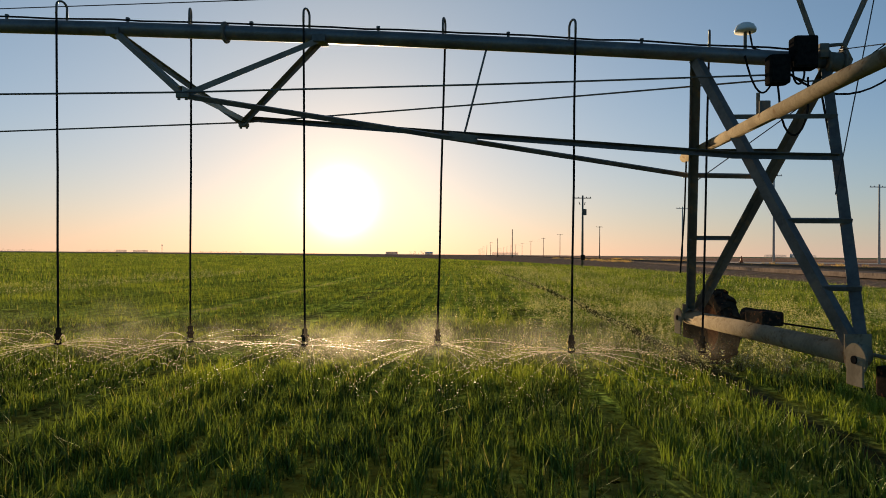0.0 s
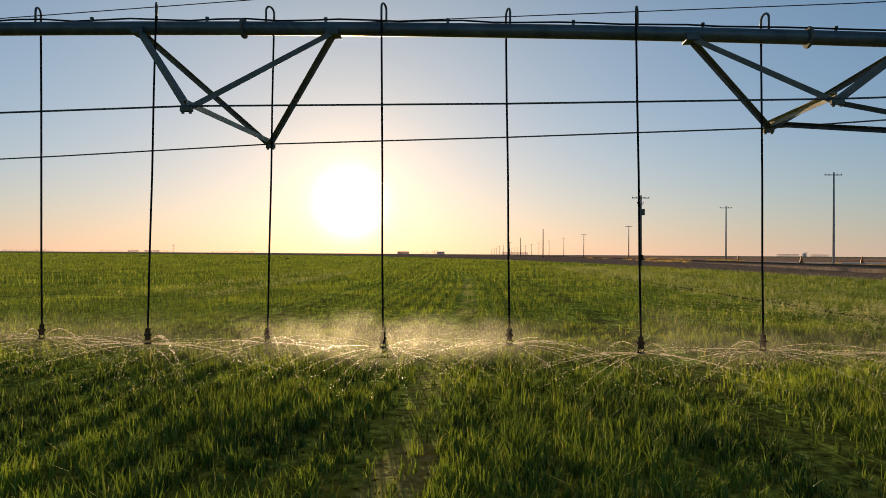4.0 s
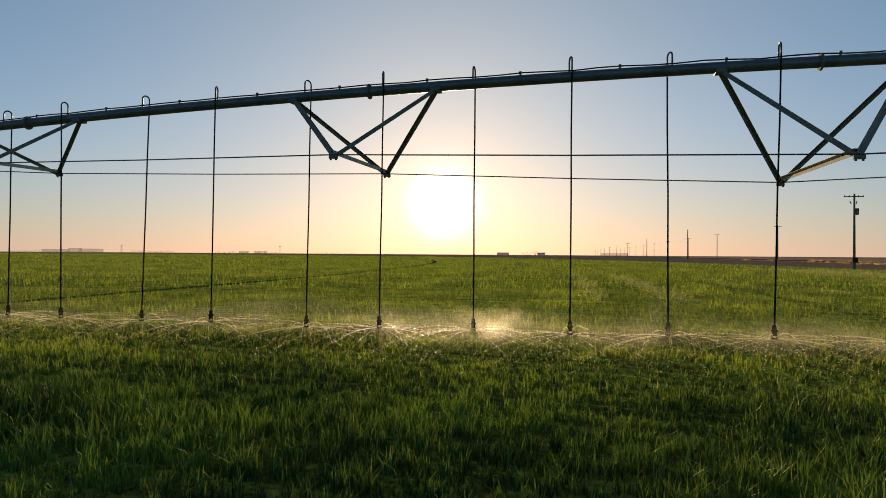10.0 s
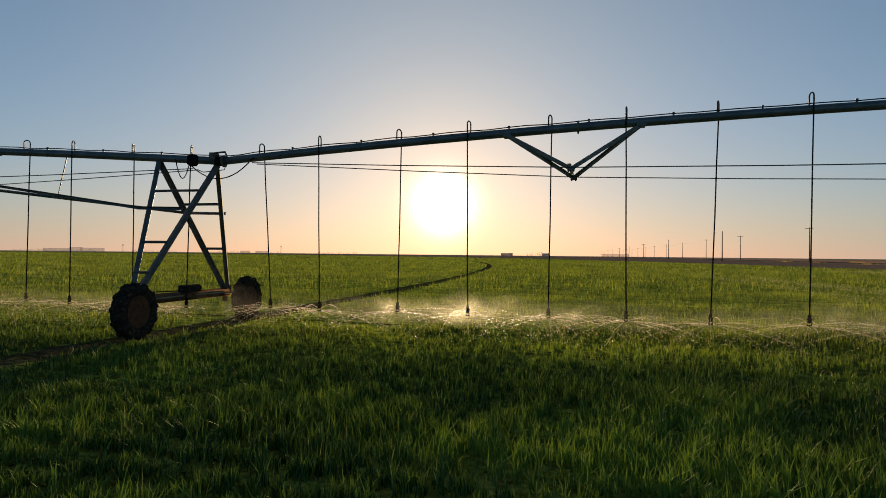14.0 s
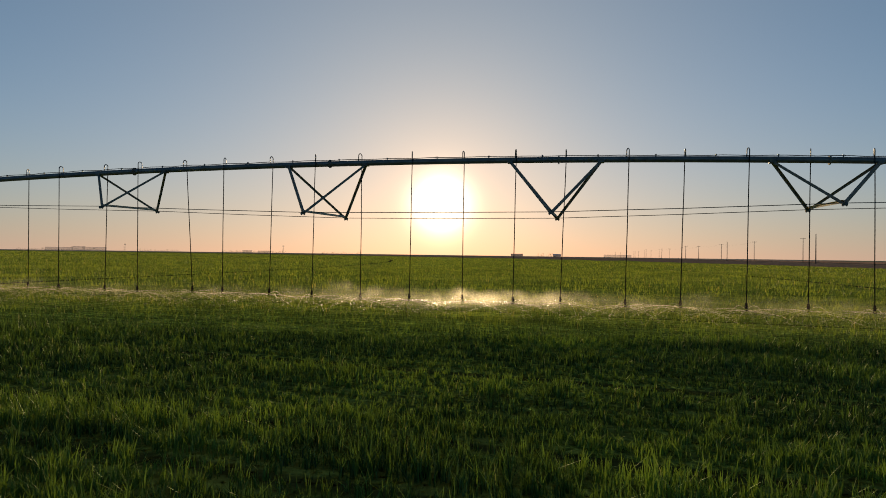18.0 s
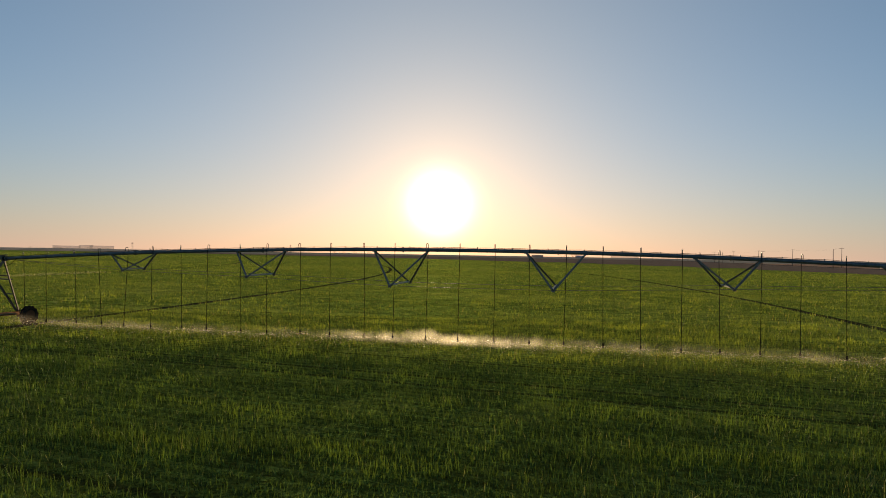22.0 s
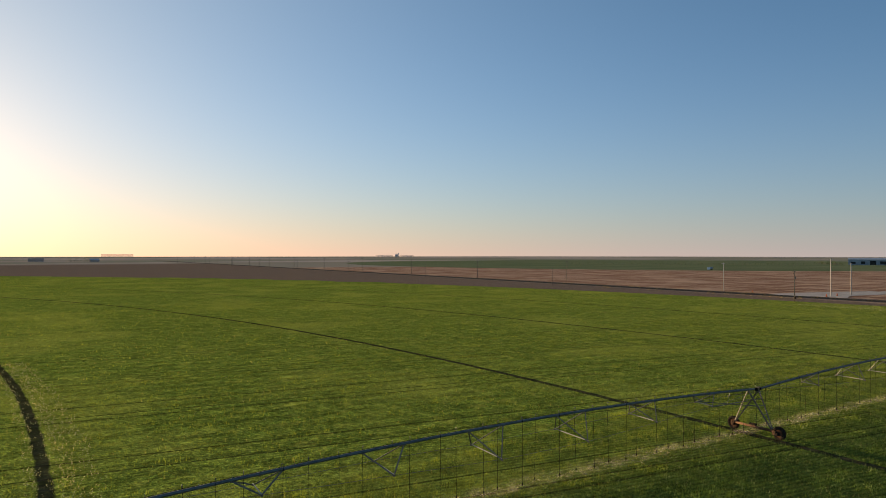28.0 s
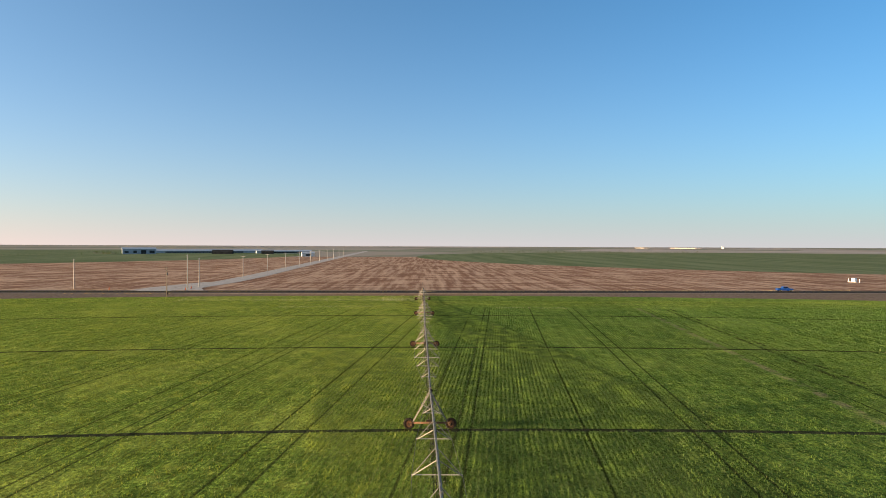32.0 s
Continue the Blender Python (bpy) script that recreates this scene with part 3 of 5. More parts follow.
road_line = [(ROAD_X + ROAD_SLOPE * y, y) for y in range(-1500, 1501, 100)]
strip("road_shoulder", road_line, 13.0, ROAD_Z + 0.03, 0.3, GRAVEL, "gravel shoulder along a paved country road", "road shoulder")
strip("road", road_line, 7.2, ROAD_Z + 0.12, 0.12, ASPHALT, "dark asphalt two-lane country road across the flat fields", "road", 0.05)
strip("road_marking", road_line, 0.14, ROAD_Z + 0.176, 0.004, YELLOW, "faded yellow centre line on the asphalt road", "road marking")
dirt_line = [(26.0, 96.0), (45.0, 89.0), (80.0, 85.5), (135.0, 86.0), (226.0, 90.0), (340.0, 94.5), (464.0, 99.0), (573.0, 103.0), (1200.0, 125.0)]
strip("dirt_road", dirt_line, 11.0, ROAD_Z + 0.05, 0.3, DIRT, "pale dusty dirt road that joins the paved road", "dirt road")

bm = B()
edge = [(31.0, 104.0), (44.0, 103.0), (62.0, 99.0), (80.0, 94.0), (80.0, 87.0), (58.0, 84.5), (42.0, 82.5), (31.5, 78.0)]
low = [bm.verts.new((px, py, ROAD_Z - 0.2)) for px, py in edge]
top = [bm.verts.new((px, py, ROAD_Z + 0.058)) for px, py in edge]
bm.faces.new(top)
for k in range(len(edge)):
    bm.faces.new((low[k], low[(k + 1) % len(edge)], top[(k + 1) % len(edge)], top[k]))
tagged(mesh_object("road_junction", bm, DIRT), "worn pale dirt apron where the dirt road meets the asphalt", "road junction", kind="structure")

# ---------------------------------------------------------------- the irrigation machine
PIPE_R = 0.084
JOINT_Z = (3.53, 3.42, 3.45, 3.46, 3.40, 3.40)      # height of the pipe joint at each tower
JOINT_OFF = 0.85       # the span joint stands outward of the tower's middle


def span_ends(i):
    """Outer and inner joint of the span between tower i and tower i + 1."""
    a, b = TOWERS[i], TOWERS[i + 1]
    return (a[0] + JOINT_OFF, a[1]), (b[0] + JOINT_OFF, b[1])


RISE = (0.79, 0.845, 0.80, 0.735, 0.74)      # how far a span arches above its joints


def pipe_point(i, s):
    (xa, ya), (xb, yb) = span_ends(i)
    return Vector((xa + (xb - xa) * s, ya + (yb - ya) * s, JOINT_Z[i] + (JOINT_Z[i + 1] - JOINT_Z[i]) * s + RISE[i] * 4 * s * (1 - s)))


# half width and height of the lower truss joints, counted from a span's end, in the short outer span and in the others
V_HALF = ({1: 0.850, 2: 1.261, 3: 1.653}, {1: 0.785, 2: 1.312, 3: 1.616})
V_DROP = ({1: 3.060, 2: 2.961, 3: 2.722}, {1: 3.080, 2: 2.949, 3: 2.731})
V_SPREAD = 1.24


def build_span(i):
    bays = 6 if i == 0 else 7
    (xa, ya), (xb, yb) = span_ends(i)
    length = xa - xb
    first, bay = 7.13 if i == 0 else 7.23, 6.79
    top = thing("irrigation_span", xa, ya, 0, 0, "long arched galvanised pipe span with a hanging truss", "irrigation span", "spans of the irrigation machine")
    base = Vector((xa, ya, 0))
    S = lambda x: (xa - x) / length
    P = lambda x: pipe_point(i, S(x)) - base
    ny = lambda x: ya + (yb - ya) * S(x) - ya
    bm = B()
    n = bays * 6
    tube(bm, [pipe_point(i, k / n) - base for k in range(n + 1)], PIPE_R, 16)
    part("pipe", bm, PIPE, top, "", True)
    # flanges where the pipe lengths meet, near each truss node
    nodes = [xa - first - bay * k for k in range(bays - 1)]
    for k, x in enumerate(nodes):
        bm = B()
        disc(bm, P(x + 0.1), (1, 0, 0), 0.125, 0.035, 20, 0.006)
        part("flange", bm, GALV_OLD, top)
    # wiring on top of the pipe, slack between its ties
    bm = B()
    pts = []
    m = int(length / 0.38)
    for k in range(m + 1):
        p = pipe_point(i, k / m) - base
        pts.append(p + Vector((0, 0.02 * math.sin(k * 1.7), PIPE_R + 0.012 + 0.022 * abs(math.sin(k * 0.9 + i)))))
    tube(bm, pts, 0.011, 6)
    part("span_cable", bm, HOSE, top, "black electric cable along the pipe")
    joints = {}
    for k, x in enumerate(nodes):
        e = min(k + 1, bays - 1 - k)
        for sgn in (-1, 1):
            joints[k, sgn] = Vector((x - xa, ny(x) + sgn * V_HALF[i > 0][e], V_DROP[i > 0][e] - (0.03 if sgn < 0 else 0.0)))
        # two legs to each lower joint, and the cross bar between the joints
        for sgn in (-1, 1):
            j = joints[k, sgn]
            for dx in (-V_SPREAD, V_SPREAD):
                t = P(x + dx) + Vector((0, sgn * 0.06, -0.03))
                bm = B()
                angle_bar(bm, t, j, 0.062, 0.006, (0, sgn, 0.5))
                part("truss_leg", bm, ZINC, top)
            bm = B()
            box(bm, j + Vector((0, 0, -0.035)), (0.13, 0.05, 0.05), None, 0.006)
            disc(bm, j + Vector((-0.04, 0, -0.065)), (0, 0, 1), 0.016, 0.03, 6)
            disc(bm, j + Vector((0.04, 0, -0.065)), (0, 0, 1), 0.016, 0.03, 6)
            part("truss_joint", bm, GALV_OLD, top)
        bm = B()
        up = Vector((0, 0, 0.07))
        angle_bar(bm, joints[k, -1] + up, joints[k, 1] + up, 0.065, 0.005, (1, 0, 1))
        part("cross_bar", bm, SUNLIT_ZINC, top)
        for dx in (-V_SPREAD, V_SPREAD):
            bm = B()
            c = P(x + dx)
            box(bm, c + Vector((0, 0, -0.05)), (0.16, 0.20, 0.09), None, 0.01)
            part("truss_saddle", bm, GALV, top)
    # thin tension rods between the lower joints, up to the pipe at the inner end
    for sgn in (-1, 1):
        line = [joints[k, sgn] for k in range(bays - 1)]
        tail = P(xb + 0.75) + Vector((0, sgn * 0.10, -0.12))
        for a, c in zip(line, line[1:] + [tail]):
            bm = B()
            sag = (a + c) / 2 - Vector((0, 0, 0.012))
            tube(bm, [a, sag, c], 0.0105, 6)
            part("tension_rod", bm, GALV, top)
        # stiff bars from the first joint down to the outer tower, and a rod to the pipe above it
        tx = TOWERS[i][0] - xa
        bm = B()
        tube(bm, [line[0], (line[0] + Vector((tx + 0.2, sgn * 0.1, JOINT_Z[i] - 0.16))) / 2 - Vector((0, 0, 0.012)), Vector((tx + 0.2, sgn * 0.1, JOINT_Z[i] - 0.16))], 0.0105, 6)
        part("tension_rod", bm, GALV, top)
        knee = Vector((tx - 0.62, -sgn * 0.78, 2.38))
        end = Vector((tx + 0.44, -sgn * 0.78, 2.36))
        bm = B()
        angle_bar(bm, joints[0, sgn] + Vector((0.03, 0, 0.02 + 0.04 * sgn)), knee + Vector((0.05, 0, 0)), 0.052, 0.007, (0, sgn, 0.4))
        angle_bar(bm, knee, end, 0.052, 0.007, (0, sgn, 0.4))
        part("end_strut", bm, GALV, top)
    # slim hanger from the pipe to the plate where the end struts cross
    cross = joints[0, -1].lerp(Vector((tx - 0.62, 0.78, 2.38)), 0.517)
    bm = B()
    tube(bm, [P(xa + cross.x + 0.26) + Vector((0, 0, -0.08)), cross + Vector((0.03, 0, 0.10)), cross + Vector((0, 0, 0.02))], 0.012, 6)
    part("hanger_rod", bm, GALV, top)
    bm = B()
    box(bm, cross + Vector((0, -0.03, 0)), (0.34, 0.016, 0.09), Matrix.Rotation(radians(7), 4, "Y"), 0.004)
    part("strut_plate", bm, GALV_OLD, top)
    # capped outlets half way between the drops
    for k in range(DROPS[i][0], DROPS[i][1]):
        x = DROPS[i][2] + DROPS[i][3] * (k + 0.5)
        if x < xb + 0.4 or x > xa - 0.4:
            continue
        bm = B()
        disc(bm, P(x) + Vector((0, 0, PIPE_R + 0.02)), (0, 0, 1), 0.017, 0.05, 8)
        disc(bm, P(x) + Vector((0, 0, PIPE_R + 0.045)), (0, 0, 1), 0.024, 0.022, 6)
        part("outlet_plug", bm, GALV, top)
    return top


# small offsets of single drops along the pipe
JOGS = {1: -0.06, 3: -0.06, 9: 0.1, 13: -0.05, 18: 0.13, 21: -0.07, 25: -0.12, 30: 0.1, 32: 0.1, 33: 0.09, 34: 0.08, 35: -0.07, 40: -0.11, 44: -0.14, 50: 0.09, 52: 0.05, 53: -0.07, 63: 0.14, 69: 0.06, 77: 0.08, 78: 0.1, 79: 0.11, 82: 0.06, 84: -0.05, 86: -0.05, 87: 0.06, 92: 0.07, 93: -0.08, 95: -0.06, 100: -0.24, 103: -0.06, 106: -0.24, 108: -0.2, 109: 0.12, 110: -0.18, 111: 0.09, 112: -0.18, 113: 0.15, 115: 0.05, 116: -0.05, 117: 0.09, 118: -0.23}
# the drops are counted from the outer end: first and end count of a span, and the line on which they lie
DROPS = [(0, 27, -0.987, -1.515), (27, 59, -1.164, -1.512), (59, 91, -1.006, -1.517), (91, 123, -1.160, -1.517), (123, 155, -1.20, -1.519)]


def drop_x(i, k):
    return DROPS[i][2] + DROPS[i][3] * k + JOGS.get(k, 0.0)


def build_drop(top_z, near, lean, turn, head_z=0.29):
    """A gooseneck, a hose and a sprinkler head that hang from the pipe; the origin lies on the soil below the pipe."""
    d = thing("sprinkler_drop", 0, 0, 0, 0, "black drop hose with gooseneck and spray head hanging from the pipe", "sprinkler drop", "sprinkler drops along the pipe")
    s = -1 if near else 1
    off = 0.135
    cx, sx = math.cos(turn), math.sin(turn)
    place = lambda u, z: Vector((u * sx, s * u * cx, z))
    bm = B()
    arc = [place(0, top_z + PIPE_R - 0.02), place(0, top_z + PIPE_R + 0.14)]
    arc += [place(off / 2 - math.cos(a) * off / 2, top_z + PIPE_R + 0.14 + math.sin(a) * off / 2) for a in np.linspace(0.3, math.pi - 0.3, 7)]
    arc += [place(off, top_z + PIPE_R + 0.14), place(off, top_z + PIPE_R + 0.03)]
    tube(bm, arc, 0.0135, 8)
    part("gooseneck", bm, GALV, d, "galvanised gooseneck pipe", True)
    bm = B()
    a, c = place(off, top_z + PIPE_R + 0.06), Vector((lean, s * 0.125, head_z + 0.13))
    mids = [a.lerp(c, t) + Vector((0.004 * math.sin(t * 9 + turn * 7), 0, 0)) for t in (0.25, 0.5, 0.75)]
    tube(bm, [a, *mids, c], 0.0125, 8)
    part("hose", bm, HOSE, d)
    h = Vector((lean, s * 0.125, head_z))
    bm = B()
    disc(bm, h + Vector((0, 0, 0.115)), (0, 0, 1), 0.030, 0.10, 10, 0.004)
    disc(bm, h + Vector((0, 0, 0.085)), (0, 0, 1), 0.046, 0.026, 10, 0.004)
    part("hose_weight", bm, BLACK, d)
    bm = B()
    disc(bm, h + Vector((0, 0, 0.045)), (0, 0, 1), 0.033, 0.05, 10, 0.004)
    for sg in (-1, 1):
        tube(bm, [h + Vector((sg * 0.022, 0, 0.04)), h + Vector((sg * 0.036, 0, 0.015)), h + Vector((sg * 0.022, 0, -0.022))], 0.006, 6)
    part("nozzle_body", bm, BLACK, d)
    bm = B()
    disc(bm, h + Vector((0, 0, -0.022)), (0, 0, 1), 0.044, 0.014, 12, 0.002)
    disc(bm, h + Vector((0, 0, -0.032)), (0, 0, 1), 0.014, 0.012, 8)
    part("spray_plate", bm, BLACK, d)
    return d, h


def build_spray(seed, streams, spread, size=1.0, loose=420, beads=66):
    """Jets that leave the grooves of a spray plate all round, break into beads and fall into the crop; the origin is the plate."""
    rnd = random.Random(seed)
    verts, faces = [], []

    def bead(p, d, r, length):
        """A drop drawn out along its flight d: a slim six-sided spindle."""
        d = Vector(d).normalized()
        side = d.cross(Vector((0, 0, 1)))
        side = side.normalized() if side.length > 0.01 else Vector((1, 0, 0))
        up = side.cross(d)
        p, k = Vector(p), len(verts)
        turn = rnd.random() * 2.1
        verts.extend((tuple(p - d * length / 2), tuple(p + d * length / 2)))
        for w3 in range(3):
            b = turn + w3 * 2.094
            verts.append(tuple(p + side * (r * math.cos(b)) + up * (r * math.sin(b))))
        for w3 in range(3):
            a, b = k + 2 + w3, k + 2 + (w3 + 1) % 3
            faces.extend(((k, a, b), (k + 1, b, a)))

    def at(a, v, up, t):
        return Vector((math.cos(a) * v * t, math.sin(a) * v * t, up * t - 4.9 * t * t))

    for s in range(streams):
        a = 2 * math.pi * (s + 0.25 * rnd.random()) / streams
        v, up = spread * rnd.uniform(0.85, 1.1), rnd.choice((-0.1, 0.2, 0.5, 0.8, 1.1)) * rnd.uniform(0.8, 1.15)
        if rnd.random() < 0.14:         # a short fountain over the plate
            v, up = rnd.uniform(0.9, 1.5), rnd.uniform(1.1, 1.6)
        end = (up + math.sqrt(up * up + 4 * 4.9 * 0.34)) / 9.8
        t = 0.006
        while t < end:
            f = t / end
            wander = 0.002 + 0.009 * f * f
            p = at(a + rnd.gauss(0, wander), v * rnd.uniform(1 - wander, 1 + wander), up + rnd.gauss(0, 0.01 + 0.05 * f), t)
            q = at(a, v, up, t + 0.004) - at(a, v, up, t)
            bead(p, q, size * rnd.uniform(0.0017, 0.0028) * (1 + 0.2 * f), (0.045 - 0.025 * f) * rnd.uniform(0.7, 1.3))
            t += end / beads * rnd.uniform(0.5, 1.5) * (0.7 + 0.6 * f)
    # loose drops between the jets, and drops that sparkle on the wet leaves below
    for q in range(loose):
        a, d = rnd.random() * 6.283, abs(rnd.gauss(0, 1)) * 0.6 + 0.05
        z = rnd.gauss(-0.02, 0.09) - 0.08 * d * d
        if q % 4 == 0:
            d, z = rnd.uniform(0.3, 2.3), rnd.uniform(-0.38, -0.20)
        if z > -0.40:
            bead((math.cos(a) * d, math.sin(a) * d, z), (rnd.gauss(0, 1), rnd.gauss(0, 1), -1.0), size * rnd.uniform(0.0010, 0.0019) * (0.7 if q % 4 == 0 else 1.0), rnd.uniform(0.003, 0.008))
    me = bpy.data.meshes.new("water_spray")
    me.from_pydata(verts, [], faces)
    me.materials.append(WATER)
    return me


def build_mist(i):
    """The haze of fine drops that hangs along a span, as three thin veils."""
    (xa, ya), (xb, yb) = span_ends(i)
    verts, faces = [], []
    n, rows = int((xa - xb) / 0.3), 6
    for c, y0 in enumerate((-0.5, -0.05, 0.45)):
        k0 = len(verts)
        for a in range(n + 1):
            x, y = xa + (xb - xa) * a / n, ya + (yb - ya) * a / n + y0
            for b in range(rows + 1):
                bulge = 0.10 * math.sin(x * 0.11 + c * 2 + i) + 0.02 * math.sin(x * 1.3 + b * 0.9 + c)
                verts.append((x, y + bulge, GROUND + 0.10 + 1.0 * b / rows))
        for a in range(n):
            for b in range(rows):
                k = k0 + a * (rows + 1) + b
                faces.append((k, k + rows + 1, k + rows + 2, k + 1))
    me = bpy.data.meshes.new("water_mist")
    me.from_pydata(verts, [], faces)
    me.shade_smooth()
    me.materials.append(MIST)
    return tagged(new("water_mist", me), "thin drifting mist of sunlit drops under the pipe", "mist", "mist under the spans", "stuff")


def build_tower(i):
    x, y = TOWERS[i]
    t = thing("drive_tower", x, y, GROUND, 0, "galvanised A-frame drive tower on two muddy rubber wheels", "drive tower", "towers of the irrigation machine")
    G = GROUND
    joint = JOINT_Z[i]
    # the base of the outermost tower has steered askew under its top
    askew = Matrix.Rotation(radians(7.0 if i == 0 else 0.0), 4, "Z")

    def base(bm):
        bmesh.ops.transform(bm, matrix=askew, verts=bm.verts)
        return bm

    bm = B()
    beam_z = 0.72
    tube(bm, [(-0.05, -1.72, beam_z), (-0.05, 1.72, beam_z)], 0.10, 16)
    base(bm)
    part("base_beam", bm, MUD_BEAM if i else BEAM, t, "muddy round steel base beam", True)
    tops = {-1: -0.74, 1: 0.74}
    for sy in (-1, 1):
        for sx in (-1, 1):
            bm = B()
            angle_bar(bm, (tops[sx], sy * 0.05, joint - G + (0.08 if sx < 0 else -0.06)), askew @ Vector((-0.03 + sx * 0.07, sy * 1.66, beam_z + 0.12)), 0.10, 0.008, (sx * 0.3, sy, 0.2))
            part("leg", bm, GALV_OLD if sy > 0 else GALV, t)
        # rungs between the two legs of a side
        for k, f in enumerate((0.22, 0.62, 0.84) if sy < 0 else (0.30, 0.66)):
            yy, z = sy * (0.05 + 1.63 * f), (joint - G - 0.04) + (beam_z + 0.12 - joint + G + 0.04) * f
            foot = (askew @ Vector((0, sy * 1.66, 0))).x * f
            xl, xr = -0.74 + f * 0.64 + foot, 0.74 - f * 0.70 + foot
            bm = B()
            angle_bar(bm, (xl, yy, z), (xr, yy, z), 0.045, 0.005, (0, sy, 0.5))
            part("rung", bm, GALV, t)
        # gusset plates and gear box at the beam's end
        bm = B()
        box(bm, (-0.05, sy * 1.66, beam_z + 0.07), (0.24, 0.02, 0.22), None, 0.004)
        disc(bm, (-0.17, sy * 1.80, beam_z - 0.02), (1, 0, 0), 0.14, 0.02, 20, 0.004)
        box(bm, (-0.173, sy * 1.80, beam_z - 0.13), (0.018, 0.20, 0.22), None, 0.004)
        part("gusset_plate", base(bm), MUD_BEAM if i else BEAM, t)
        bm = B()
        disc(bm, (-0.185, sy * 1.80, beam_z - 0.02), (1, 0, 0), 0.035, 0.014, 12)
        part("axle_bolt", base(bm), BLACK, t)
        bm = B()
        box(bm, (0.08, sy * 1.92, 0.53), (0.18, 0.22, 0.26), None, 0.03)
        disc(bm, (0.20, sy * 2.0, 0.49), (1, 0, 0), 0.10, 0.10, 16, 0.01)
        part("gear_box", base(bm), RUBBER, t, "mud-covered wheel gear box")
        wheel = build_wheel(t, 0.31 if i else 0.46, sy * 2.0, 0.56)
        wheel.matrix_basis = askew @ wheel.matrix_basis
        bm = B()
        tube(bm, [(0.08, sy * 0.22, beam_z + 0.02), (0.08, sy * 1.84, beam_z + 0.0)], 0.018, 8)
        part("drive_shaft", base(bm), BEAM, t)
    bm = B()
    box(bm, (0.05, 0.0, beam_z + 0.16), (0.24, 0.40, 0.16), None, 0.03)
    disc(bm, (0.05, 0.28, beam_z + 0.16), (0, 1, 0), 0.085, 0.22, 14, 0.01)
    part("drive_motor", base(bm), RUBBER, t, "mud-splashed drive motor")
    # pipe joint: flanges, flexible boot and its cable loop
    z = joint - G
    for dx, r in ((0.70, 0.14), (0.88, 0.13)):
        bm = B()
        disc(bm, (dx, 0, z), (1, 0, 0), r, 0.035, 20, 0.006)
        part("joint_flange", bm, GALV_OLD, t)
    bm = B()
    tube(bm, [(0.70, 0, z), (0.76, 0, z), (0.82, 0, z), (0.88, 0, z)], 0.105, 16)
    part("joint_boot", bm, BLACK if i else GALV_OLD, t, "rubber pipe boot", True)
    bm = B()
    box(bm, (0.64, 0, z + 0.10), (0.10, 0.24, 0.16), None, 0.01)
    tube(bm, [(0.64, 0.0, z + 0.18), (0.90, 0.0, z + 0.20), (0.98, 0.0, z + 0.02), (0.92, 0, z - 0.12)], 0.022, 8)
    part("hinge_bracket", bm, GALV_OLD, t)
    bm = B()
    tube(bm, [(0.30, -0.1, z - 0.18), (0.45, -0.1, z - 0.24), (0.95, -0.1, z - 0.20), (0.98, -0.1, z - 0.12)], 0.010, 6)
    part("guard_rail", bm, GALV, t)
    if i:
        bm = B()
        disc(bm, (0.20, -0.12, z + 0.02), (0, 0, 1), 0.115, 0.24, 18, 0.025)
        part("control_box", bm, BLACK, t, "black round tower control box")
    bm = B()
    hang = lambda a, b, dip, n=12: [(a[0] + (b[0] - a[0]) * k / n, a[1] + (b[1] - a[1]) * k / n, a[2] + (b[2] - a[2]) * k / n - dip * 4 * (k / n) * (1 - k / n)) for k in range(n + 1)]
    tube(bm, hang((0.18, -0.14, z - 0.10), (1.62, -0.08, z + 0.05), 0.36), 0.012, 6)
    part("cable_loop", bm, HOSE, t)
    bm = B()
    tube(bm, hang((0.12, -0.14, z - 0.10), (-0.22, -0.12, z + 0.05), 0.34), 0.011, 6)
    part("cable_loop", bm, HOSE, t)
    bm = B()
    tube(bm, [Vector((0.60, -0.10, z - 0.30)).lerp(askew @ Vector((0.06, -1.60, beam_z + 0.16)), f) for f in (0.0, 0.3, 0.6, 1.0)] + [askew @ Vector((0.06, -0.3, beam_z + 0.13))], 0.012, 6)
    part("motor_cable", bm, HOSE, t)
    return t


TYRE_CACHE = {}
TURN = random.Random(8)


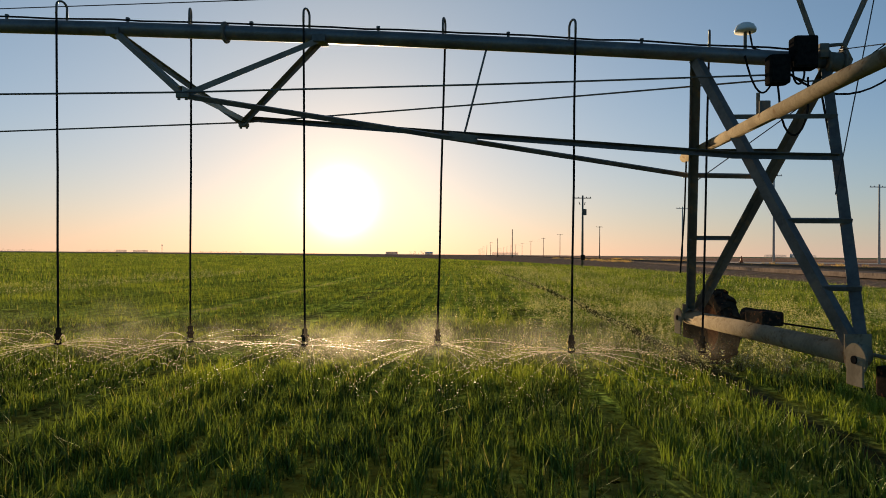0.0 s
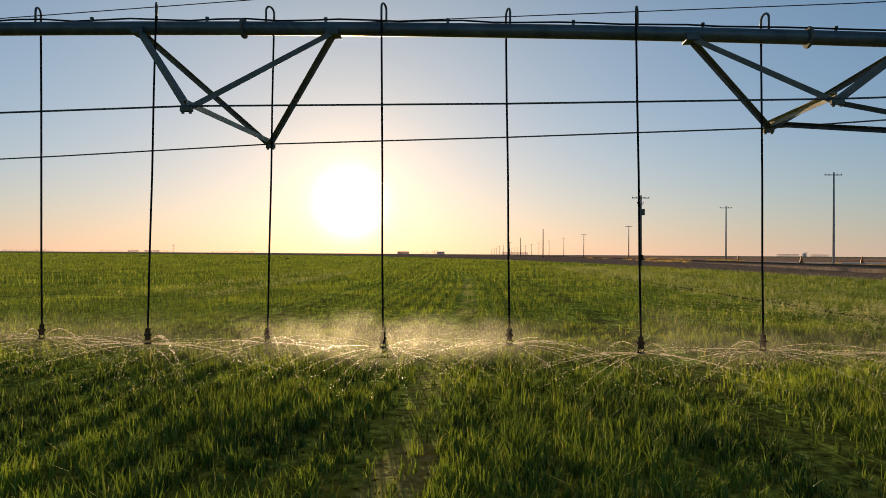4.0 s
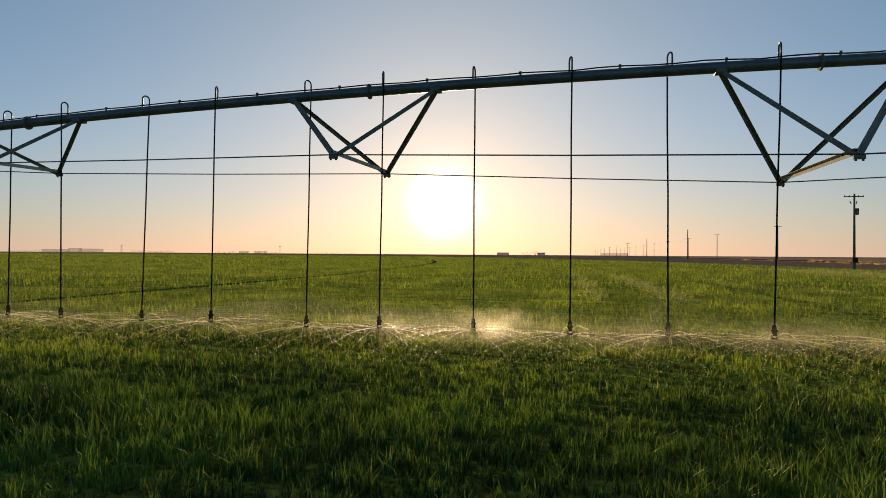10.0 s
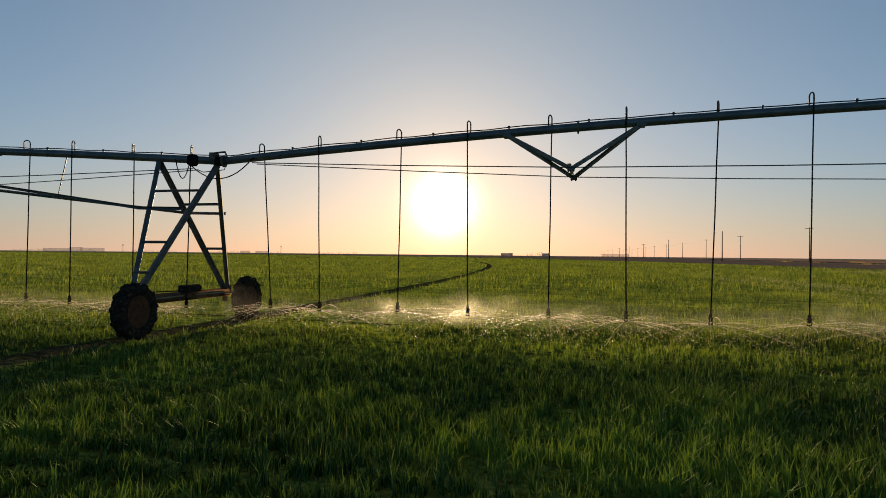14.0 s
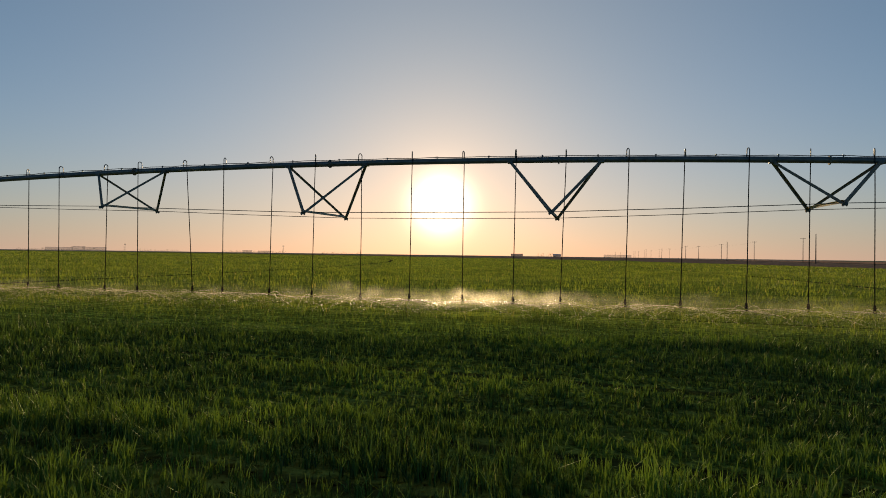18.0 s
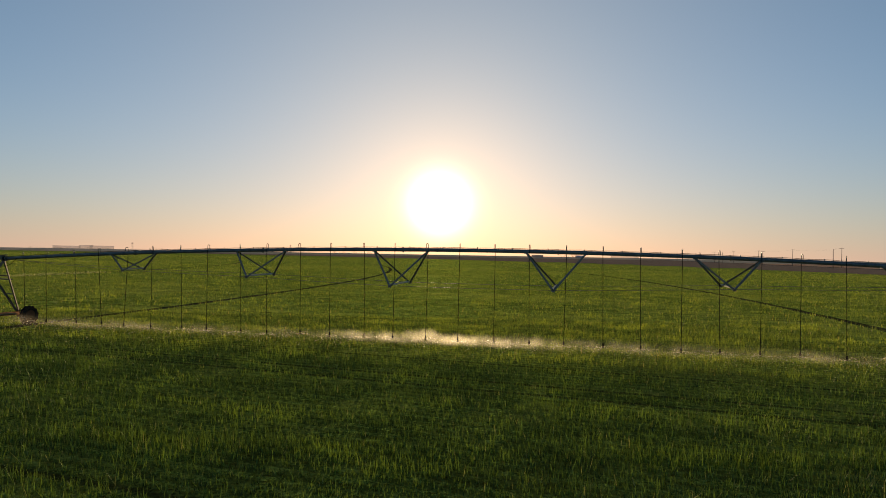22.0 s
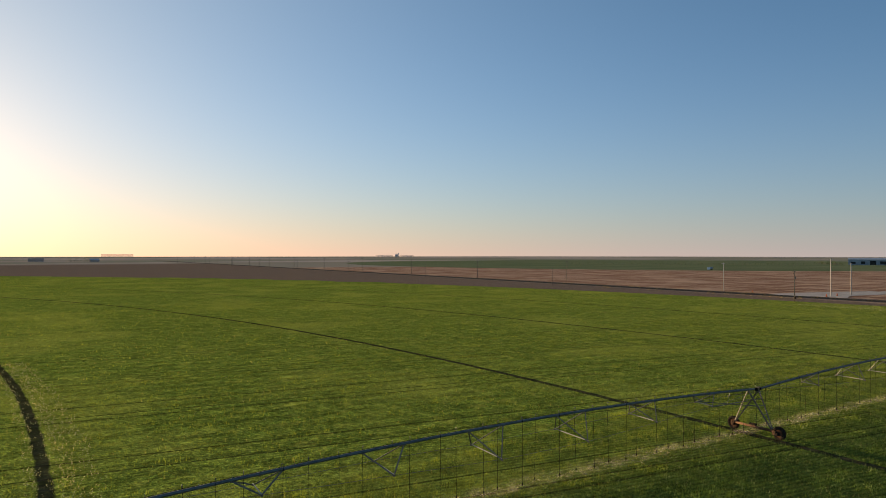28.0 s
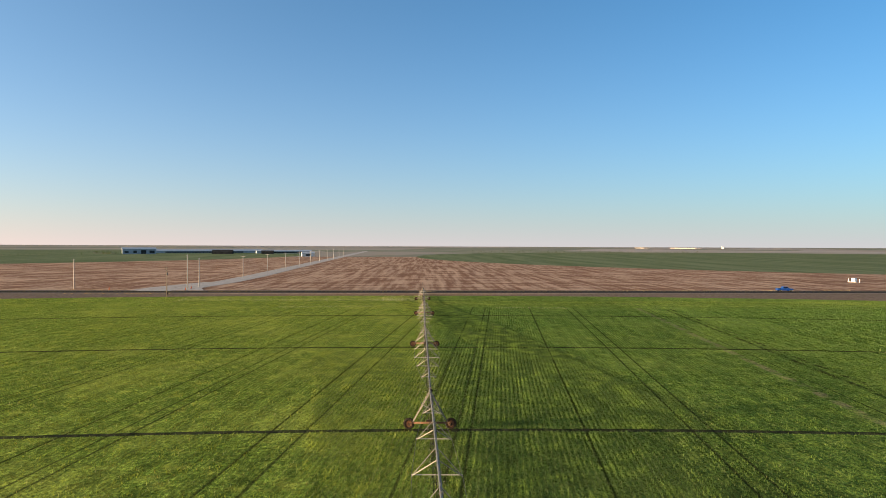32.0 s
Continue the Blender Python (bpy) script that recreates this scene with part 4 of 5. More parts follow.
def build_wheel(parent, x, y, z):
    """A tractor-type wheel that rolls along y: a rounded tyre with slanted lugs, and a rusty rim."""
    if not TYRE_CACHE:
        bm = B()
        n = 48
        prof = [(0.34, -0.11), (0.46, -0.165), (0.565, -0.16), (0.595, -0.11), (0.60, 0.0), (0.595, 0.11), (0.565, 0.16), (0.46, 0.165), (0.34, 0.11)]
        skew = [0.0, 0.0, 0.09, 0.05, 0.0, 0.05, 0.09, 0.0, 0.0]
        rings = [[bm.verts.new((h, math.cos(a + s) * r, math.sin(a + s) * r)) for (r, h), s in zip(prof, skew)] for a in (2 * math.pi * k / n for k in range(n))]
        lugs = []
        for k in range(n):
            p, q = rings[k], rings[(k + 1) % n]
            for c in range(len(prof)):
                d = (c + 1) % len(prof)
                f = bm.faces.new((p[c], q[c], q[d], p[d]))
                if (k % 4 == 0 and c in (2, 3)) or (k % 4 == 2 and c in (4, 5)):
                    lugs.append(f)
        grown = bmesh.ops.extrude_face_region(bm, geom=lugs)["geom"]
        for v in grown:
            if isinstance(v, bmesh.types.BMVert):
                out = Vector((0, v.co.y, v.co.z)).normalized()
                v.co += out * 0.045
        bmesh.ops.delete(bm, geom=lugs, context="FACES_ONLY")
        me = bpy.data.meshes.new("tyre")
        bm.to_mesh(me)
        bm.free()
        me.materials.append(RUBBER)
        TYRE_CACHE["tyre"] = me
        bm = B()
        disc(bm, (0, 0, 0), (1, 0, 0), 0.35, 0.04, 28)
        tube(bm, [(-0.12, 0, 0), (-0.10, 0, 0)], 0.36, 28)
        tube(bm, [(0.10, 0, 0), (0.12, 0, 0)], 0.36, 28)
        disc(bm, (-0.03, 0, 0), (1, 0, 0), 0.11, 0.10, 16, 0.01)
        for k in range(8):
            a = k * math.pi / 4
            disc(bm, (-0.05, math.cos(a) * 0.16, math.sin(a) * 0.16), (1, 0, 0), 0.016, 0.09, 6)
            disc(bm, (0.05, math.cos(a) * 0.16, math.sin(a) * 0.16), (1, 0, 0), 0.016, 0.09, 6)
        me = bpy.data.meshes.new("rim")
        bm.to_mesh(me)
        bm.free()
        me.materials.append(RIM)
        TYRE_CACHE["rim"] = me
    w = new("wheel", TYRE_CACHE["tyre"])
    w.parent = parent
    w["label"] = "muddy lugged rubber wheel"
    w.matrix_basis = pose(x, y, z, TURN.uniform(0, 360), 0, 0) @ Matrix.Diagonal((0.82, 0.84, 0.84, 1))
    rim = new("rim", TYRE_CACHE["rim"])
    rim.parent = w
    rim["label"] = "rusty steel rim"
    return w


for i in range(5):
    build_span(i)
for i in range(6):
    build_tower(i)
for i in range(5):
    build_mist(i)

SPRAYS = [build_spray(11 + k, n, s) for k, (n, s) in enumerate(((22, 5.4), (20, 5.9), (24, 5.1), (21, 5.6), (23, 4.8)))]
FAR_SPRAYS = [build_spray(31 + k, 20, s, 0.88, 110, 30) for k, s in enumerate((5.2, 4.8, 5.6))]
rnd = random.Random(5)
# hoses that hang plainly askew
LEANS = {13: -0.08, 20: -0.07, 26: 0.23, 31: 0.08, 32: 0.06, 34: -0.11, 38: -0.08, 40: -0.12, 44: 0.07, 48: 0.31, 54: 0.13, 58: 0.08, 60: 0.08, 61: 0.08, 62: 0.1, 68: 0.06, 72: -0.06, 78: 0.07, 80: 0.08, 81: 0.06, 82: 0.06, 84: 0.06, 86: -0.12, 87: 0.24, 88: 0.14, 89: 0.11, 90: 0.08, 92: 0.06, 93: -0.09, 94: 0.07, 96: 0.07, 98: 0.11, 99: 0.11, 102: 0.09, 103: 0.09, 104: 0.13, 106: -0.1}
for i in range(5):
    for k in range(DROPS[i][0], DROPS[i][1]):
        x = drop_x(i, k)
        (xa, ya), (xb, yb) = span_ends(i)
        p = pipe_point(i, (xa - x) / (xa - xb))
        near = k % 2 == 1
        lean = LEANS.get(k, rnd.gauss(0, 0.02))
        d, h = build_drop(p.z - GROUND, near, lean, rnd.uniform(-0.5, 0.5), 0.29 - GROUND + rnd.gauss(0, 0.02))
        d.location = (x, p.y, GROUND)
        if i == 0 and k == 0:
            continue            # the outermost head is shut
        s = new("water_spray", SPRAYS[(k * 7 + i) % 5] if i < 2 else FAR_SPRAYS[(k * 2 + i) % 3])
        s.location = d.location + h + Vector((0, 0, -0.03))
        s.rotation_euler = (0, 0, rnd.uniform(0, 6.28))
        tagged(s, "fine sunlit water jets and mist from a spray head", "water spray", "water sprays under the pipe", "stuff")
# ---------------------------------------------------------------- outer end of the machine
def build_end_gear():
    x, y = TOWERS[0]
    t = thing("end_boom", x, y, GROUND, 0, "pale crosswise steel tube with stays at the last tower", "boom")
    G = GROUND
    bm = B()
    tube(bm, [(-0.48, 1.2, 2.64 - G), (-0.46, -2.6, 2.66 - G), (-0.45, -3.9, 2.66 - G)], 0.062, 16)
    part("boom_tube", bm, BEAM, t, "", True)
    bm = B()
    box(bm, (-0.47, -1.25, 2.74 - G), (0.10, 0.03, 0.14), None, 0.008)
    tube(bm, [(-0.47, -1.10, 2.64 - G), (-0.47, -1.10, 2.92 - G)], 0.018, 8)
    part("boom_bracket", bm, GALV_OLD, t)
    bm = B()
    tube(bm, [(-0.48, 1.12, 2.60 - G), (-0.50, 1.12, 1.9 - G), (-0.55, 1.12, 1.12 - G)], 0.011, 6)
    part("drain_hose", bm, HOSE, t, "thin black hose hanging from the tube's end")
    for a, b in (((0.66, 0.0, 3.60 - G), (0.10, 0.12, 5.42 - G)), ((0.82, 0.0, 3.48 - G), (1.72, 0.12, 5.48 - G))):
        bm = B()
        angle_bar(bm, a, b, 0.045, 0.006, (0, -1, 0))
        part("mast_leg", bm, GALV_OLD, t)
    wires = [((-0.30, -3.8, 2.62 - G), (0.9, 0.1, 3.7 - G)), ((0.3, -1.0, 1.95 - G), (0.75, -0.9, 4.1 - G)), ((-0.42, 0.9, 2.3 - G), (0.95, -1.4, 3.6 - G)),
             ((-17.4, -0.10, 4.36 - G), (-0.05, 0.12, 5.38 - G)), ((-12.6, -0.08, 4.24 - G), (1.4, 0.1, 4.62 - G))]
    for a, b in wires:
        bm = B()
        mid = (Vector(a) + Vector(b)) / 2 - Vector((0, 0, 0.004 * (Vector(a) - Vector(b)).length))
        tube(bm, [a, mid, b], 0.006, 6)
        part("stay_wire", bm, WIRE, t)
    return t


def build_receiver():
    x, y = TOWERS[0]
    t = thing("guidance_receiver", x, y, JOINT_Z[0] + PIPE_R, 0, "white domed satellite receiver on a short post above the pipe", "receiver")
    white = worn("white_plastic", (0.70, 0.69, 0.66), (0.80, 0.79, 0.76), 0.45, 0.0, 8.0, 0.05)
    bm = B()
    tube(bm, [(-0.17, 0, -0.01), (-0.17, 0, 0.27)], 0.018, 10)
    part("post", bm, GALV_OLD, t)
    bm = B()
    prof = [(0.115, 0.27), (0.118, 0.295), (0.092, 0.345), (0.048, 0.37), (0.0, 0.375)]
    rings = [[bm.verts.new((-0.17 + r * math.cos(a), r * math.sin(a), z)) for a in (2 * math.pi * k / 20 for k in range(20))] for r, z in prof[:-1]]
    tip = bm.verts.new((-0.17, 0, 0.375))
    for p, q in zip(rings, rings[1:]):
        for k in range(20):
            bm.faces.new((p[k], p[(k + 1) % 20], q[(k + 1) % 20], q[k]))
    for k in range(20):
        bm.faces.new((rings[-1][k], rings[-1][(k + 1) % 20], tip))
    bm.faces.new(rings[0][::-1])
    part("dome", bm, white, t, "", True)
    bm = B()
    tube(bm, [(-0.13, -0.02, 0.27), (-0.10, -0.03, 0.08), (0.05, -0.03, 0.03), (0.16, -0.05, 0.02)], 0.011, 6)
    part("lead", bm, HOSE, t)
    for name, c, s, reach, deep in (("control_box", (0.10, -0.20, -0.14), (0.22, 0.17, 0.32), 0.32, 0.56), ("control_box", (0.37, -0.20, 0.04), (0.25, 0.18, 0.36), -0.12, 0.16)):
        q = thing(name, x, y, JOINT_Z[0], 0, "black plastic control box with cables beside the pipe", "control box", "control boxes at the last tower")
        bm = B()
        box(bm, c, s, None, 0.03)
        part("housing", bm, BLACK, q)
        bm = B()
        box(bm, (c[0], c[1] - s[1] / 2, c[2]), (s[0] * 0.86, 0.02, s[2] * 0.86), None, 0.008)
        part("cover", bm, BLACK, q)
        bm = B()
        low = c[2] - s[2] / 2
        tube(bm, [(c[0], c[1], low + 0.01)] + [(c[0] + reach * (1 - math.cos(a)) / 2, c[1] - 0.03, low - deep * math.sin(a) ** 0.8) for a in np.linspace(0.15, 2.9, 12)] + [(c[0] + reach, c[1], low + 0.08)], 0.012, 6)
        part("cable", bm, HOSE, q)
        bm = B()
        tube(bm, [(c[0], c[1], c[2]), (c[0], 0.0, c[2] * 0.3)], 0.02, 8)
        part("bracket", bm, GALV, q)


build_end_gear()
build_receiver()

# ---------------------------------------------------------------- power line


def build_pole(x, y, h, arms=1, kind="wood", turn=0.0, gear=False, lean=0.0):
    z = height(x, y) - 0.05
    mat = PALEPOLE if kind == "pale" else WOODPOLE
    t = thing("utility_pole", x, y, z, math.degrees(turn), ("pale" if kind == "pale" else "dark weathered wooden") + " utility pole" + (" with crossarm" if arms else "") + " beside the field road", "utility pole", "utility poles along the roads")
    bm = B()
    tube(bm, [(0, 0, -0.2), (lean * h / 2, 0, h / 2), (lean * h, 0, h)], 0.17, 10, True, 0.11)
    part("shaft", bm, mat, t, "", True)
    for k in range(arms):
        zz = h - 0.35 - 0.9 * k
        bm = B()
        box(bm, (lean * zz, 0.14, zz), (2.4, 0.09, 0.12), None, 0.01)
        part("crossarm", bm, mat, t)
        for u in (-1.1, -0.55, 0.55, 1.1):
            bm = B()
            disc(bm, (u + lean * zz, 0.14, zz + 0.12), (0, 0, 1), 0.05, 0.13, 8, 0.01)
            part("insulator", bm, GALV_OLD, t)
    if gear:
        bm = B()
        disc(bm, (0.30, 0, h - 2.3), (0, 0, 1), 0.24, 0.85, 16, 0.03)
        part("transformer", bm, GALV_OLD, t, "grey can transformer")
        bm = B()
        box(bm, (0.0, -0.28, 1.35), (0.55, 0.30, 0.7), None, 0.03)
        part("meter_box", bm, RUBBER, t, "dark box near the foot")
        for u in (-0.5, 0.35):
            bm = B()
            tube(bm, [(u, 0.1, h - 0.9), (u * 0.7, 0.05, h - 1.3)], 0.05, 8)
            part("fuse", bm, BLACK, t)
    return t


POLES = [(9.4, 82.4, 9.9, 1, "wood", True), (36.3, 85.6, 12.7, 1, "pale", False), (50.9, 86.4, 11.2, 1, "pale", False), (35.6, 125.8, 11.0, 1, "pale", False), (34.0, 214.0, 11.0, 1, "wood", False), (28.6, 286.8, 10.6, 1, "wood", False), (3.6, 190.0, 8.8, 0, "wood", False)]
for x, y, h, a, kind, gear in POLES:
    build_pole(x, y, h, a, kind, 0.05, gear)
for k in range(3, 13):
    build_pole(34.0 - 2.0 * k, 126.0 + 81.0 * k, 11.0, 1, "wood", 0.04)
for k in range(1, 9):
    build_pole(3.6 - 3.0 * k, 190.0 + 110.0 * k, 9.0, 0 if k % 2 else 1, "wood", 0.03, False, 0.02 if k % 3 == 0 else 0.0)
for k in range(10):
    build_pole(126.0 + 55.0 * k, 90.5 + 1.2 * k, 10.6, 1, "pale", 1.5)


def build_wire(a, b, dip, name="power_line"):
    bm = B()
    n = 14
    tube(bm, [tuple(Vector(a).lerp(Vector(b), k / n) - Vector((0, 0, dip * 4 * (k / n) * (1 - k / n)))) for k in range(n + 1)], 0.008, 4)
    ob = mesh_object(name, bm, WIRE)
    return tagged(ob, "thin dark overhead power wire between poles", "power line", "overhead wires")


# ---------------------------------------------------------------- vehicles, boxes and far buildings
BLUE = worn("blue_car_paint", (0.010, 0.05, 0.22), (0.014, 0.07, 0.28), 0.3, 0.2, 3.0, 0.02)
GLASS = worn("dark_window", (0.010, 0.012, 0.014), (0.02, 0.022, 0.025), 0.08, 0.0, 3.0, 0.0)
CHROME = worn("bright_metal", (0.5, 0.5, 0.5), (0.6, 0.6, 0.6), 0.25, 0.8, 4.0, 0.02)
TAN_WALL = worn("pale_sheet_metal", (0.58, 0.54, 0.50), (0.68, 0.64, 0.60), 0.6, 0.0, 0.3, 0.05)
BLUE_WALL = worn("blue_grey_sheet_metal", (0.30, 0.32, 0.34), (0.40, 0.42, 0.44), 0.6, 0.0, 0.3, 0.05)
ROOF = worn("roof_sheet", (0.47, 0.48, 0.50), (0.56, 0.57, 0.59), 0.6, 0.0, 0.3, 0.05)
DARKBAY = worn("dark_open_bay", (0.035, 0.033, 0.03), (0.07, 0.065, 0.06), 0.9, 0.0, 0.3, 0.0)
# far walls are paled: the haze before them is put into their colour
DARKFAR = worn("dark_far_wall", (0.42, 0.35, 0.30), (0.52, 0.44, 0.38), 0.8, 0.0, 0.2, 0.0)
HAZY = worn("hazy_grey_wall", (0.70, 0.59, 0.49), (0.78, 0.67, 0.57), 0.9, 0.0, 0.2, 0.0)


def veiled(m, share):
    """Makes a far thing part clear, so that haze is put into its material."""
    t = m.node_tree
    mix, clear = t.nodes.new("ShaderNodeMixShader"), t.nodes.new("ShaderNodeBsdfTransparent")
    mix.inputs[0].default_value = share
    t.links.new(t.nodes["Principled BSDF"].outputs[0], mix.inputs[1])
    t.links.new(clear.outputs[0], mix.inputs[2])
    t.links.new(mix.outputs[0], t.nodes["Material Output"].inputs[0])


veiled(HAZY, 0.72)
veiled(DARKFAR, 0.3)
WHITEP = worn("white_painted_metal", (0.70, 0.70, 0.68), (0.80, 0.80, 0.78), 0.5, 0.0, 1.0, 0.05)
CONE = worn("orange_plastic", (0.55, 0.10, 0.02), (0.65, 0.15, 0.03), 0.5, 0.0, 4.0, 0.0)


def loft(bm, sections):
    """A closed skin through rings of points with the same count."""
    rings = [[bm.verts.new(p) for p in s] for s in sections]
    for a, b in zip(rings, rings[1:]):
        for k in range(len(a)):
            bm.faces.new((a[k], a[(k + 1) % len(a)], b[(k + 1) % len(a)], b[k]))
    bm.faces.new(rings[0][::-1])
    bm.faces.new(rings[-1])
    return bm


def build_pickup(x, y, rz, body, label):
    t = thing("pickup_truck", x, y, ROAD_Z + 0.15, rz, label, "pickup truck")
    # sections along the length, front to rear: (x, half width, low, high)
    bm = B()
    ring = lambda u, w, lo, hi: [(u, -w, lo), (u, w, lo), (u, w * 1.0, (lo + hi) / 2), (u, w * 0.94, hi), (u, -w * 0.94, hi), (u, -w, (lo + hi) / 2)]
    loft(bm, [ring(-2.85, 0.88, 0.55, 0.98), ring(-2.7, 0.96, 0.45, 1.08), ring(-1.4, 0.99, 0.42, 1.16), ring(0.9, 0.99, 0.42, 1.16), ring(2.6, 0.98, 0.48, 1.18), ring(2.75, 0.94, 0.55, 1.15)])
    part("body", bm, body, t)
    bm = B()
    loft(bm, [ring(-1.45, 0.86, 1.14, 1.20), ring(-0.75, 0.78, 1.14, 1.80), ring(0.65, 0.78, 1.14, 1.84), ring(0.98, 0.86, 1.14, 1.20)])
    part("cab", bm, body, t)
    bm = B()
    for sg in (-1, 1):
        box(bm, (-0.42, sg * 0.85, 1.47), (0.66, 0.03, 0.40), None, 0.02)
        box(bm, (0.36, sg * 0.85, 1.47), (0.70, 0.03, 0.40), None, 0.02)
    part("side_window", bm, GLASS, t)
    bm = B()
    box(bm, (-1.12, 0, 1.50), (0.03, 1.45, 0.72), Matrix.Rotation(radians(49), 4, "Y"), 0.01)
    part("windscreen", bm, GLASS, t)
    bm = B()
    box(bm, (1.85, 0, 1.16), (1.5, 1.6, 0.05), None, 0.02)
    part("load_bed", bm, BLACK, t)
    for u in (-1.85, 1.75):
        for sg in (-1, 1):
            bm = B()
            disc(bm, (u, sg * 0.90, 0.40), (0, 1, 0), 0.40, 0.27, 22, 0.04)
            wh = part("wheel", bm, BLACK, t)
            bm = B()
            disc(bm, (u, sg * 1.02, 0.40), (0, 1, 0), 0.24, 0.05, 18, 0.01)
            part("rim", bm, CHROME, wh)
    for sg in (-1, 1):
        bm = B()
        box(bm, (-2.80, sg * 0.72, 0.90), (0.12, 0.30, 0.16), None, 0.02)
        part("headlight", bm, CHROME, t)
    bm = B()
    box(bm, (-2.88, 0, 0.58), (0.14, 1.75, 0.20), None, 0.03)
    part("bumper", bm, CHROME, t)
    return t


build_pickup(ROAD_X + ROAD_SLOPE * -131 + 2.0, -131.0, 88, BLUE, "blue crew-cab pickup truck on the paved road")


def build_shed(name, x, y, lx, ly, h, rz, wall, roof, label, bays=0, ridge=1.0):
    """A long gabled farm building with door bays in its long side."""
    t = thing(name, x, y, height(x, y), rz, label, "farm building", "far farm buildings")
    bm = B()
    loft(bm, [[(-lx / 2, -ly / 2, -0.3), (-lx / 2, ly / 2, -0.3), (-lx / 2, ly / 2, h), (-lx / 2, 0, h + ridge), (-lx / 2, -ly / 2, h)],
              [(lx / 2, -ly / 2, -0.3), (lx / 2, ly / 2, -0.3), (lx / 2, ly / 2, h), (lx / 2, 0, h + ridge), (lx / 2, -ly / 2, h)]])
    part("wall", bm, wall, t)
    for sg in (-1, 1):
        bm = B()
        a = math.atan2(ridge, ly / 2)
        box(bm, (0, sg * ly / 4, h + ridge / 2 + 0.12), (lx + 0.8, math.hypot(ridge, ly / 2) + 0.5, 0.12), Matrix.Rotation(-sg * a, 4, "X"))
        part("roof_slope", bm, roof, t)
    for k in range(bays):
        bm = B()
        u = -lx / 2 + lx * (k + 0.5) / bays
        box(bm, (u, ly / 2 + 0.03, h * 0.40), (lx / bays * (0.3 + 0.35 * abs(math.sin(k * 2.3 + lx))), 0.12, h * (0.55 + 0.2 * math.sin(k * 1.7))))
        part("door_bay", bm, DARKBAY, t)
    return t


def bearing(deg, dist):
    """A place at that compass angle (left of +y, seen from the middle of the walk) and distance."""
    return -100 - math.sin(radians(deg)) * dist, -20 + math.cos(radians(deg)) * dist


build_shed("warehouse", 785, 430, 46, 26, 7.5, 116, BLUE_WALL, ROOF, "blue-grey metal warehouse with open bays beyond the stubble", 4, 2.0)
build_shed("storage_shed", 905, 372, 190, 24, 3.6, 112, BLUE_WALL, ROOF, "very long low blue-grey metal shed across the fields", 1, 2.2)
build_shed("storage_shed", 890, 235, 90, 24, 3.6, 108, BLUE_WALL, ROOF, "long low blue-grey metal shed beside the dirt road", 1, 2.0)
build_shed("open_barn", 806, 311, 30, 18, 3.2, 100, DARKBAY, DARKBAY, "low dark open barn in front of the long metal shed", 0, 3.0)
build_shed("open_barn", 818, 245, 18, 14, 3.0, 100, DARKBAY, DARKBAY, "small dark open barn in front of the long metal shed", 0, 2.2)
build_shed("barn", 640, 150, 16, 9, 4.5, 105, TAN_WALL, ROOF, "small pale barn by the dirt road", 1, 1.5)
build_shed("farm_shed", -220, 1415, 25, 12, 5, 0, DARKFAR, DARKFAR, "dark low shed far across the field", 0, 0.6)
build_shed("farm_house", -127, 1310, 15, 10, 3.5, 10, DARKFAR, ROOF, "small farm house among trees on the skyline", 0, 2.0)
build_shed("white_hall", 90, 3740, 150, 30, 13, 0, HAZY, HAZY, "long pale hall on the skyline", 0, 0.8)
# ---------------------------------------------------------------- far skyline


def build_water_tower(x, y, h):
    t = thing("water_tower", x, y, height(x, y), 0, "tall water tower on legs on the hazy skyline", "water tower", "skyline towers")
    bm = B()
    prof = [(0.5, h - 9), (4.5, h - 6), (5.2, h - 3), (3.6, h - 0.6), (0.4, h)]
    rings = [[(r * math.cos(a), r * math.sin(a), z) for a in (2 * math.pi * k / 14 for k in range(14))] for r, z in prof]
    loft(bm, rings)
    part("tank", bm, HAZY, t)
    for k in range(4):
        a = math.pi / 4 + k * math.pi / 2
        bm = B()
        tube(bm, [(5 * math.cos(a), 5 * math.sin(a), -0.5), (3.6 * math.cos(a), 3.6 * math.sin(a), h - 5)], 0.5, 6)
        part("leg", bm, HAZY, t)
    bm = B()
    tube(bm, [(0, 0, 0), (0, 0, h - 8)], 0.7, 8)
    part("riser", bm, HAZY, t)


def build_silos(x, y, n, h, rz):
    t = thing("grain_elevator", x, y, height(x, y), rz, "pale grain elevator with round silos far across the plain", "grain elevator", "far grain elevators")
    for k in range(n):
        bm = B()
        r = h * 0.16
        prof = [(r, -0.3), (r, h * 0.8), (r * 0.5, h * 0.95), (r * 0.12, h)]
        loft(bm, [[(k * r * 2.2 + q * math.cos(a), q * math.sin(a), z) for a in (2 * math.pi * m / 16 for m in range(16))] for q, z in prof])
        part("silo", bm, TAN_WALL, t)
    bm = B()
    box(bm, (n * h * 0.35, 0, h * 0.7), (h * 0.16, h * 0.16, h * 1.4))
    part("head_house", bm, TAN_WALL, t)
    bm = B()
    box(bm, (n * h * 0.2, 0, h * 1.15), (n * h * 0.4, 0.8, 0.8))
    part("conveyor", bm, GALV, t)


